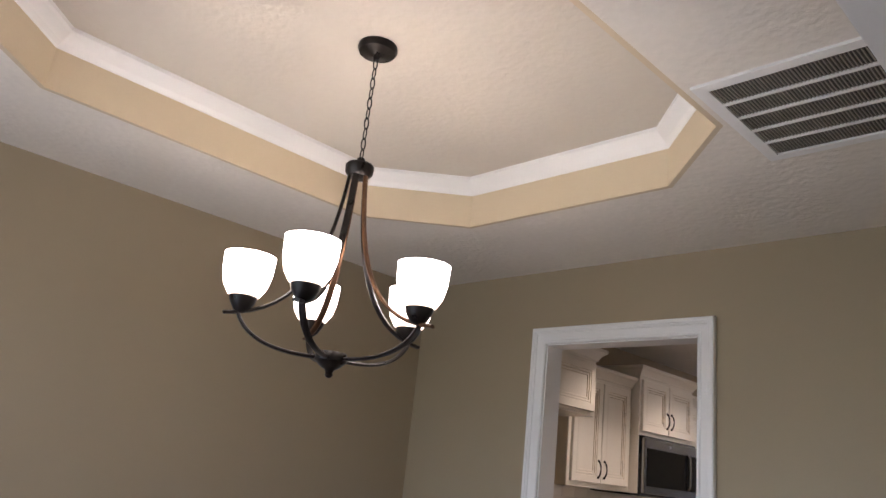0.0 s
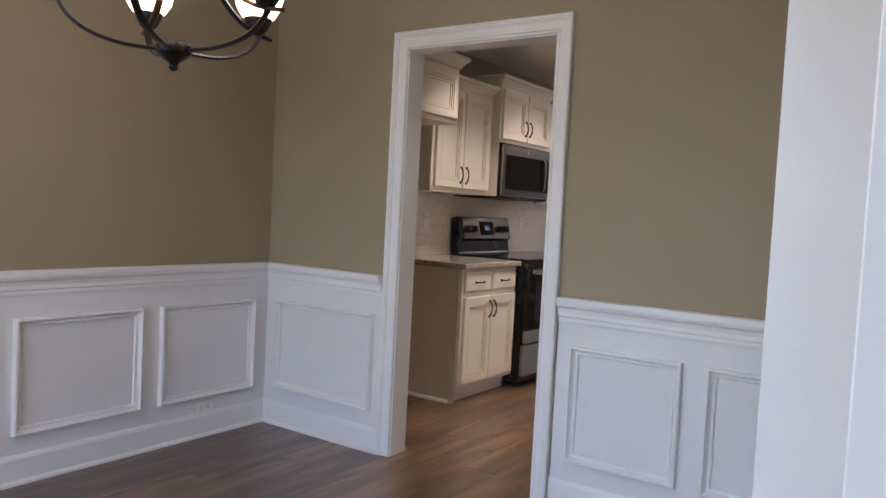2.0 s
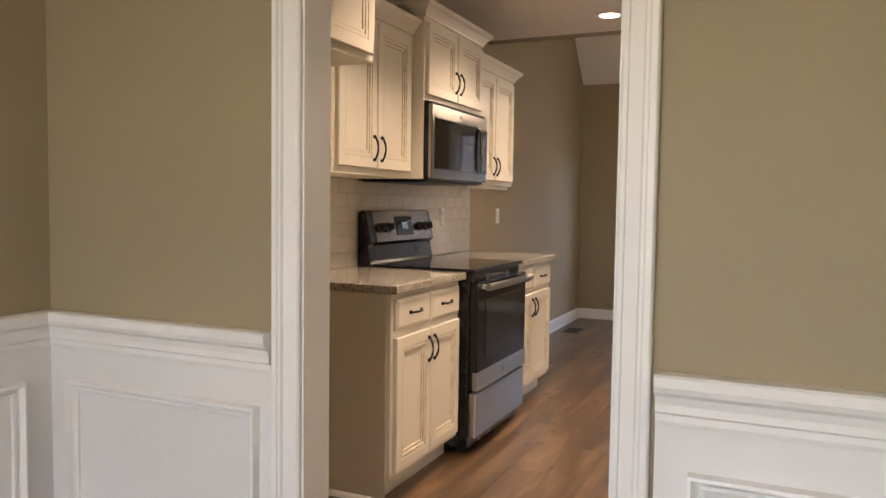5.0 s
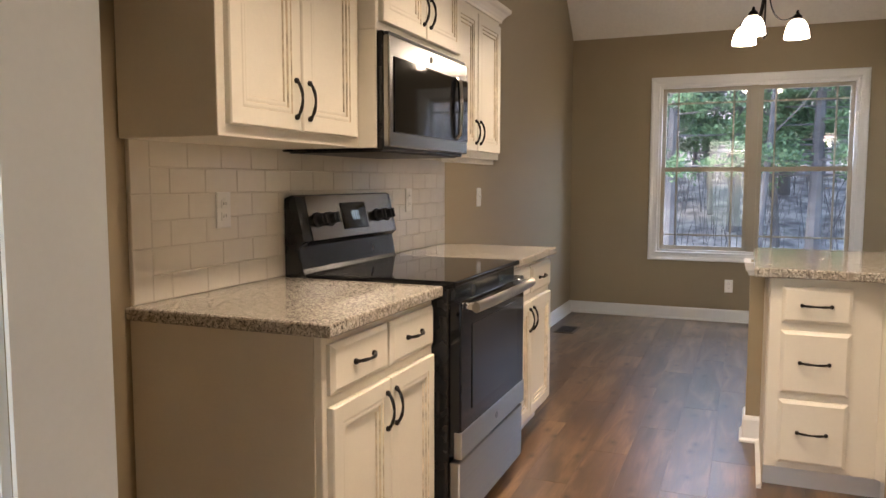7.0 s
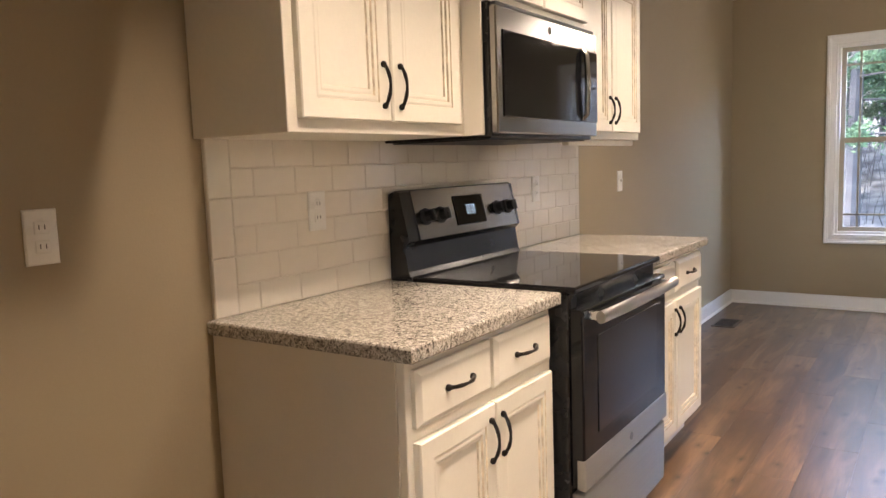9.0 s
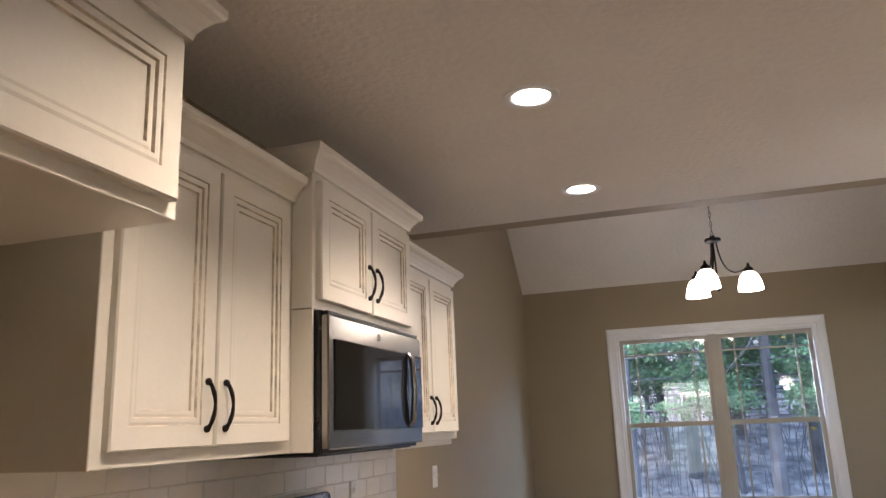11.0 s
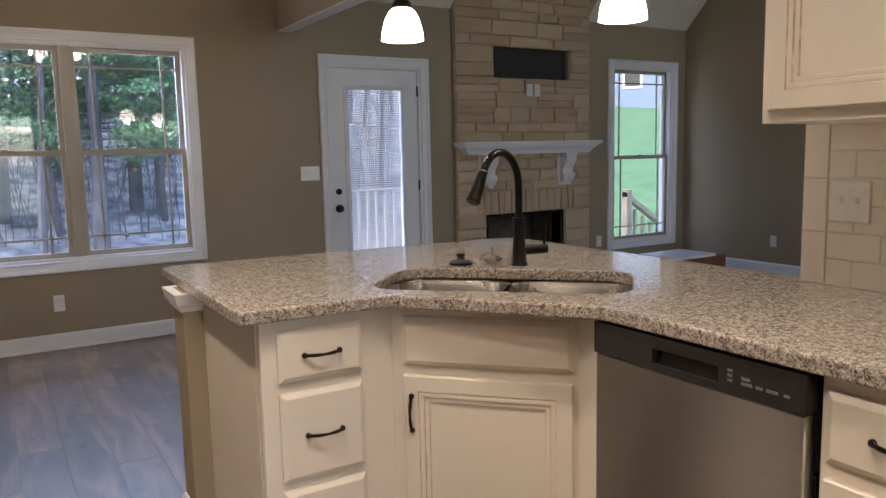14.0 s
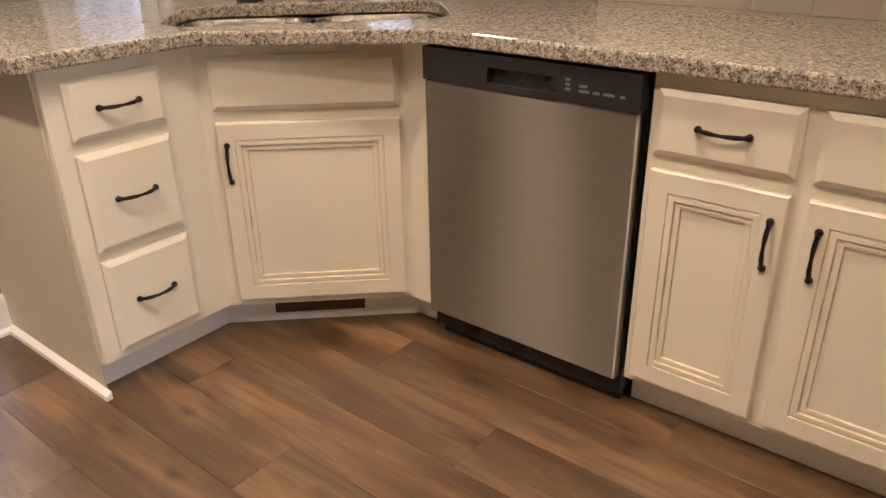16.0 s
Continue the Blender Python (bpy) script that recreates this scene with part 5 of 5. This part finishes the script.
for x in (5.30, 5.56, 5.80):
    part("grate_bar", tube([(x, 0.10, 0.05), (x, 0.12, 0.10), (x + 0.02, 0.30, 0.10), (x + 0.02, 0.32, 0.2)], 0.012, 8), M_BLACK, fire, "", True)
part("gas_log", tube([(5.22, 0.18, 0.15), (5.45, 0.2, 0.17), (5.82, 0.17, 0.15)], [0.05, 0.058, 0.045], 10), M_BARK, fire, "", True)
part("firebox_trim", sweep([(5.06, 0.0), (5.06, 0.72), (6.0, 0.72), (6.0, 0)], [(0, 0), (-0.02, 0), (-0.02, 0.012), (0, 0.012)]), M_BLACK, fire).matrix_basis = pose(0, -0.03, 0, 90)
part("niche", box(5.165, 6.08, 0.03, 0.05, 1.99, 2.275), M_PLASTIC, fire, "dark empty recess for a screen")
rng = random.Random(5)


def stone(x0, x1, z0, z1):
    """One rough-faced block."""
    d = 0.020 + rng.random() * 0.012
    bm = bmesh.new()
    e = 0.003
    loops = [(0.0, 0.0), (0.0, d - 0.009), (0.008, d), (0.022, d + rng.uniform(-0.001, 0.004))]
    rings = []
    for k, (s, dep) in enumerate(loops):
        j = (lambda: rng.uniform(-0.006, 0.006)) if k else (lambda: 0.0)
        hw = min(s, (x1 - x0) * 0.3, (z1 - z0) * 0.3)
        xs = [x0 + e + hw, (x0 + x1) / 2, x1 - e - hw]
        zs = [z0 + e + hw, z1 - e - hw]
        rings.append([bm.verts.new((x + j(), -0.03 - dep + 0.5 * j(), z + j())) for x, z in ((xs[0], zs[0]), (xs[1], zs[0]), (xs[2], zs[0]), (xs[2], zs[1]), (xs[1], zs[1]), (xs[0], zs[1]))])
    for a, b in zip(rings, rings[1:]):
        for i in range(6):
            bm.faces.new((a[i], a[(i + 1) % 6], b[(i + 1) % 6], b[i]))
    bm.faces.new(rings[-1])
    part("stone", bm, M_STONE, fire)


def course(z0, z1, x0, x1):
    x = x0
    while x < x1 - 0.01:
        w = rng.uniform(0.16, 0.52)
        if x1 - x - w < 0.13:
            w = x1 - x
        if z1 - z0 > 0.13 and rng.random() < 0.45:
            zm = z0 + (z1 - z0) * rng.uniform(0.4, 0.6)
            stone(x, x + w, z0, zm)
            stone(x, x + w, zm, z1)
        else:
            stone(x, x + w, z0, z1)
        x += w


def band(z0, z1, x0, x1):
    z = z0
    while z < z1 - 0.01:
        h = rng.uniform(0.085, 0.17)
        if z1 - z - h < 0.08:
            h = z1 - z
        course(z, z + h, x0, x1)
        z += h


band(0.0, 0.72, FX0, 5.055)
band(0.0, 0.72, 6.005, FX1)
x = 4.95
while x < 6.09:
    w = rng.uniform(0.07, 0.105)
    w = 6.11 - x if 6.11 - x - w < 0.06 else w
    stone(x, x + w, 0.725, 0.94)
    x += w
band(0.725, 0.94, FX0, 4.95)
band(0.725, 0.94, 6.11, FX1)
band(0.94, 1.99, FX0, FX1)
band(1.99, 2.275, FX0, 5.16)
band(1.99, 2.275, 6.085, FX1)
band(2.275, 4.35, FX0, FX1)
MZ = 1.282
MANTEL = [(-0.05, 0.0), (0.0, 0.0), (0.003, 0.014), (0.016, 0.020), (0.020, 0.034), (0.036, 0.048), (0.056, 0.062), (0.060, 0.074), (0.072, 0.077), (0.072, 0.086), (0.090, 0.090), (0.090, 0.118), (-0.05, 0.118)]
mantel = part("mantel", sweep([(6.265, -0.03), (6.265, -0.135), (4.805, -0.135), (4.805, -0.03)], [(o, MZ + h) for o, h in MANTEL]), M_TRIM, fire, "white moulded mantel shelf with stepped edge")
part("mantel_core", box(4.854, 6.216, -0.087, -0.03, MZ + 0.002, MZ + 0.1175), M_TRIM, mantel)
for x in (4.975, 5.92):
    pr = [(-0.035, 0.0), (-0.165, 0.0), (-0.172, -0.03), (-0.162, -0.07), (-0.138, -0.10), (-0.113, -0.13), (-0.106, -0.18), (-0.124, -0.21), (-0.126, -0.245), (-0.105, -0.27), (-0.035, -0.275)]
    corbel = part("corbel", prism([(d, MZ - 0.012 + h) for d, h in pr], "x", x + 0.012, x + 0.143), M_TRIM, fire, "white scrolled corbel")
    part("corbel_back", box(x - 0.006, x + 0.161, -0.062, -0.03, MZ - 0.315, MZ - 0.002, 0.004), M_TRIM, corbel)
    part("corbel_cap", box(x - 0.008, x + 0.163, -0.180, -0.063, MZ - 0.012, MZ - 0.001, 0.003), M_TRIM, corbel)
    for zz in (-0.055, -0.225):
        part("scroll", tube([(x + 0.004, -0.105, MZ + zz), (x + 0.151, -0.105, MZ + zz)], 0.034, 14), M_TRIM, corbel, "", True)
tagged(part("wooden_box", box(6.62, 7.36, 4.62, 5.06, 0.0, 0.235, 0.006), paint("red_brown_wood", (0.20, 0.075, 0.03), 0.4, var=0.2, scale=4)), "low red-brown wooden box with a white top", "box")
tagged(part("white_board", box(6.60, 7.18, 4.60, 5.05, 0.237, 0.262, 0.003), M_TRIM), "white board lying on the wooden box", "board")

# ---------------------------------------------------------------- outdoors
def land(x, y):
    """Height of the yard: flat by the house, rising lawn to the east, wooded bank to the north."""
    h = -1.15
    h += 0.155 * max(0.0, y - 11.0) * (1.0 + 0.9 / (1 + math.exp((x - 0.8 * y + 3.0) / 2)))
    h += 0.10 * max(0.0, x - 12)
    return min(h, 16.0) + 0.12 * math.sin(x * 0.31) * math.sin(y * 0.27)


bm = bmesh.new()
gx = [-400, -200, -110] + [-60 + 3 * i for i in range(48)] + [110, 200, 400]
gy = [-400, -150, -60, -20, -7] + [5.75 + 2.5 * i for i in range(36)] + [120, 200, 400]
grid = [[bm.verts.new((x, y, land(x, max(y, 0)))) for y in gy] for x in gx]
for i in range(len(gx) - 1):
    for j in range(len(gy) - 1):
        bm.faces.new((grid[i][j], grid[i + 1][j], grid[i + 1][j + 1], grid[i][j + 1]))
structure("ground", bm, M_GROUND, "green lawn running into leaf-strewn woods, litter paled blue-grey for haze", "ground", True)

rng = random.Random(11)


def limb(bm, a, d, length, r, depth):
    pts, p, q = [a], Vector(a), Vector(d)
    for i in range(4):
        q = (q + Vector((rng.uniform(-0.22, 0.22), rng.uniform(-0.22, 0.22), rng.uniform(-0.05, 0.2)))).normalized()
        p = p + q * length / 4
        pts.append(p.copy())
    tube(pts, [r * (1 - 0.2 * i) for i in range(5)], 5 if depth else 4, bm)
    if depth:
        for i in range(3 if depth > 1 else 2):
            s = pts[rng.choice((2, 3, 4))]
            dd = (q + Vector((rng.uniform(-1, 1), rng.uniform(-1, 1), rng.uniform(0.0, 0.7)))).normalized()
            limb(bm, s, dd, length * rng.uniform(0.45, 0.65), r * 0.45, depth - 1)


def bare_tree(m, height, leaves=0):
    t = thing("bare_tree", m, "slim bare grey-barked tree in the woods", "tree", "bare trees behind the house")
    bm, cr = bmesh.new(), bmesh.new()
    pts = [Vector((0.12 * math.sin(i * 0.9 + height), 0.12 * math.cos(i * 1.3), -0.3 + height * i / 8)) for i in range(9)]
    tube(pts, [0.060 * (1 - i / 9.5) + 0.010 for i in range(9)], 7, bm)
    for i in range(20):
        k = rng.uniform(0.16, 0.98)
        a = pts[0].lerp(pts[8], k)
        an = rng.uniform(0, 6.28)
        limb(cr, a, (math.cos(an), math.sin(an), rng.uniform(0.3, 1.0)), height * 0.20 * (1.15 - k * 0.7), 0.020 * (1.2 - k), 2)
    part("trunk", bm, M_BARK, t, "", True)
    part("crown", cr, M_BARK, t, "thin bare branches")
    if leaves:
        lf = bmesh.new()
        for i in range(leaves):
            p = Vector((rng.gauss(0, 0.7), rng.gauss(0, 0.7), rng.uniform(0.8, height * 0.5)))
            add_leaf(lf, p, 0.07)
        tagged(part("leaves", lf, M_AUTUMN, t, "yellow autumn leaves"), kind="stuff")
    return t


def add_leaf(bm, p, s):
    a = Vector((rng.gauss(0, 1), rng.gauss(0, 1), rng.gauss(0, 0.6))).normalized()
    b = a.cross(Vector((rng.gauss(0, 1), rng.gauss(0, 1), rng.gauss(0, 1)))).normalized()
    bm.faces.new([bm.verts.new(p + a * s), bm.verts.new(p + b * s * 0.5), bm.verts.new(p - a * s), bm.verts.new(p - b * s * 0.5)])


def pine(m, height):
    t = thing("pine_tree", m, "green needled pine at the edge of the woods", "tree", "pines behind the house")
    bm, lf = bmesh.new(), bmesh.new()
    tube([(0, 0, -0.3), (0.05, 0.02, height * 0.5), (0, 0, height)], [0.15, 0.09, 0.02], 8, bm)
    for i in range(60):
        k = rng.uniform(0.24, 0.98)
        an = rng.uniform(0, 6.28)
        ln = height * 0.27 * (1.08 - k) + 0.3
        tipp = Vector((math.cos(an) * ln, math.sin(an) * ln, height * k + 0.1 * ln))
        base = Vector((0, 0, height * k))
        tube([base, base.lerp(tipp, 0.5) + Vector((0, 0, -0.08)), tipp], [0.02, 0.013, 0.005], 4, bm)
        for j in range(26):
            c = base.lerp(tipp, rng.uniform(0.3, 1.05)) + Vector((rng.gauss(0, 0.10), rng.gauss(0, 0.10), rng.gauss(0, 0.07)))
            for q in range(13):
                add_leaf(lf, c + Vector((rng.gauss(0, 0.08), rng.gauss(0, 0.08), rng.gauss(0, 0.05))), 0.046)
    part("trunk", bm, M_BARK, t, "", True)
    tagged(part("crown", lf, M_NEEDLE, t, "loose green needle clumps"), kind="stuff")
    return t


def on_land(x, y, turn=0, s=1.0):
    return pose(x, y, land(x, y), 0, 0, turn) @ Matrix.Diagonal((s, s, s, 1))


kinds = [bare_tree(on_land(-1.2, 12.5), 9.0), bare_tree(on_land(1.9, 13.6), 11.0), bare_tree(on_land(4.2, 15.5), 10.0, 45), bare_tree(on_land(4.9, 16.5), 7.5)]
spots = []
for i in range(190):
    y = 14.0 + 34 * rng.random() ** 1.1
    x = rng.uniform(-6.5 - 0.35 * (y - 11), 0.78 * y - 3.0)
    spots.append((x, y))
for i, (x, y) in enumerate(spots):
    k = kinds[i % 4]
    copy_thing(k, on_land(x, y, rng.uniform(0, 360), 1.0))
pines = [pine(on_land(0.2, 13.4), 7.5), pine(on_land(2.75, 14.2), 6.2)]
for x, y in ((-2.6, 15.0), (1.3, 15.8), (-1.7, 14.2), (-0.5, 17.5), (2.4, 18.5), (-3.4, 18), (5.4, 21), (3.7, 16.2), (4.3, 19.5), (-0.6, 21), (3.2, 24), (6.4, 25)):
    copy_thing(pines[rng.randrange(2)], on_land(x, y, rng.uniform(0, 360)))

# saplings and brush between the trees
verts, faces = [], []
for i in range(3600):
    y = 14.5 + 30 * rng.random() ** 1.3
    x = rng.uniform(-8.0 - 0.4 * (y - 11), 0.78 * y - 3.0)
    z, h, r = land(x, y) - 0.1, 0.4 + 4.2 * rng.random() ** 2.2, rng.uniform(0.005, 0.014)
    k = len(verts)
    for lv, (f, q) in enumerate(((0, 1), (0.5, 0.7), (1, 0.2))):
        ox, oy = (rng.gauss(0, 0.30) * h * f * 0.5, rng.gauss(0, 0.30) * h * f * 0.5) if lv else (0, 0)
        for a in (0, 2.1, 4.2):
            verts.append((x + ox + r * q * math.cos(a), y + oy + r * q * math.sin(a), z + h * f))
    for lv in (0, 3):
        for a in range(3):
            faces.append((k + lv + a, k + lv + (a + 1) % 3, k + lv + 3 + (a + 1) % 3, k + lv + 3 + a))
me = bpy.data.meshes.new("brush")
me.from_pydata(verts, [], faces)
me.materials.append(M_BARK)
tagged(new("brush", me), "thin grey saplings and brush filling the woods", "brush", kind="stuff")

# deck with railing outside the patio door, and its stair rail
dk = thing("deck", pose(0, 0, -0.12), "weathered wooden deck with a white railing", "deck")
for i in range(19):
    part("deck_board", box(3.0, 7.8, 5.72 + i * 0.15, 5.86 + i * 0.15, -0.04, 0.0, 0.004), M_DECK, dk)
rl = part("railing", box(3.0, 6.2, 8.50, 8.56, 0.95, 0.99, 0.006), M_WRAIL, dk)
part("bottom_rail", box(3.0, 6.2, 8.51, 8.55, 0.12, 0.16, 0.004), M_WRAIL, rl)
for i in range(25):
    part("picket", box(3.05 + i * 0.13, 3.09 + i * 0.13, 8.51, 8.55, 0.16, 0.95, 0.003), M_WRAIL, rl)
for x in (3.0, 4.6, 6.12):
    part("post", box(x, x + 0.09, 8.48, 8.57, -1.1, 1.05, 0.004), M_WRAIL, dk)
sr = thing("stair_rail", pose(7.85, 6.47, -1.15), "weathered wooden stair railing descending to the lawn", "railing")
for i, x in enumerate((0.0, 1.5)):
    part("post", box(x, x + 0.09, 0, 0.09, 0, 1.95 - 1.05 * i, 0.004), M_RAIL, sr)
part("handrail", prism([(0.0, 1.86), (0.0, 1.92), (1.59, 0.90), (1.59, 0.84)], "y", -0.005, 0.095), M_RAIL, sr)
part("bottom_rail", prism([(0.09, 1.10), (0.09, 1.16), (1.5, 0.20), (1.5, 0.14)], "y", 0.025, 0.065), M_RAIL, sr)
for i in range(10):
    x = 0.16 + i * 0.135
    part("picket", box(x, x + 0.035, 0.027, 0.063, 1.12 - 0.66 * (x - 0.09), 1.80 - 0.64 * x, 0.002), M_RAIL, sr)

# neighbour's house up the slope
nh = thing("house", pose(32.6, 25.8, 3.45, 0, 0, -51.5), "blue-grey sided neighbour house up the lawn", "house")
part("wall", box(-12, 1.7, 0, 8, -1.5, 5.2), M_SIDING, nh)
part("roof", prism([(-0.6, 5.2), (8.6, 5.2), (4.0, 8.4)], "x", -12.4, 2.1), M_ROOF, nh)
part("corner_board", box(1.62, 1.74, -0.03, 0.1, -1.5, 5.2), M_TRIM, nh)
for x in (-8.5, -4.0, 0.0):
    w = part("window", box(x, x + 1.0, -0.06, 0.02, 0.95, 2.45), M_TRIM, nh)
    part("pane", box(x + 0.1, x + 0.9, -0.07, -0.05, 1.05, 2.35), M_BGLASS, w)

# ---------------------------------------------------------------- tiles of the backsplashes
def tile_mesh(w, h, d=0.008):
    bm = nested(w, h, [(0, 0, 0), (0, d - 0.002, 0), (0.0025, d, 0)], -w / 2, -h / 2)
    me = bpy.data.meshes.new("tile")
    bmesh.ops.recalc_face_normals(bm, faces=bm.faces[:])
    bm.to_mesh(me)
    bm.free()
    me.materials.append(M_TILE)
    return me


TILE_CACHE = {}


def backsplash(name, m, length, z0, rows, label, start):
    wallp = structure(name, box(0, length, -0.0078, 0.0, z0, z0 + rows * 0.0763), M_GROUT, label, "backsplash", m=m)
    for r in range(rows):
        x = start + (0.0 if r % 2 else -0.0775)
        while x < length - 0.004:
            a, b = max(x, start), min(x + 0.155, length)
            if b - a > 0.012:
                key = round(b - a - 0.0020, 3)
                if key not in TILE_CACHE:
                    TILE_CACHE[key] = tile_mesh(key, 0.0745)
                t = new("tile", TILE_CACHE[key])
                t.parent = wallp
                t.location = ((a + b) / 2, -0.002, z0 + (r + 0.5) * 0.0763)
            x += 0.155
    if start > 0:
        for r in range(3):
            key = ("edge", start)
            if key not in TILE_CACHE:
                TILE_CACHE[key] = tile_mesh(start - 0.002, 0.1506, 0.010)
            t = new("edge_tile", TILE_CACHE[key])
            t.parent = wallp
            t.location = (start / 2, -0.002, z0 + (r + 0.5) * 0.1526)
    return wallp


backsplash("backsplash_1", pose(0, 0.0, 0, 0, 0, 90), 2.29, 0.914, 6, "cream subway tile backsplash behind the range", 0.076)
backsplash("backsplash_2", pose(XE, 1.073, 0, 0, 0, -90), 1.21, 0.914, 6, "cream subway tile backsplash above the peninsula", 0.076)

# ---------------------------------------------------------------- planks of the floor
PW, PL = 0.182, 1.22
PLANKS = {}
rest = bmesh.new()
rows = int(8.0 / PW) + 1
for r in range(rows):
    x = r * PW
    y = -6.4 - (0.37 * r * 2.13) % PL
    while y < YN:
        a, b = max(y, -6.4), min(y + PL, YN)
        if b - a > 0.03 and x < 7.8:
            w = min(PW, 7.8 - x)
            if x < XE and a > -4.0:
                key = (round(b - a, 2), round(w, 3))
                if key not in PLANKS:
                    bm = nested(w - 0.0005, b - a - 0.0006, [(0, 0, 0), (0, 0.0055, 0), (0.0006, 0.006, 0)], -w / 2, -(b - a) / 2)
                    me = bpy.data.meshes.new("plank")
                    for v in bm.verts:
                        v.co = (v.co.x, v.co.z, -v.co.y)
                    bmesh.ops.recalc_face_normals(bm, faces=bm.faces[:])
                    bm.to_mesh(me)
                    bm.free()
                    me.materials.append(M_PLANK)
                    PLANKS[key] = me
                p = new("plank", PLANKS[key])
                p.parent = floor
                p.location = (x + w / 2, (a + b) / 2, -0.006)
            else:
                add_box(rest, x + 0.0006, x + w - 0.0006, a + 0.0007, b - 0.0007, -0.006, 0.0)
        y += PL
tagged(part("planks", rest, M_PLANK, floor), kind="stuff")
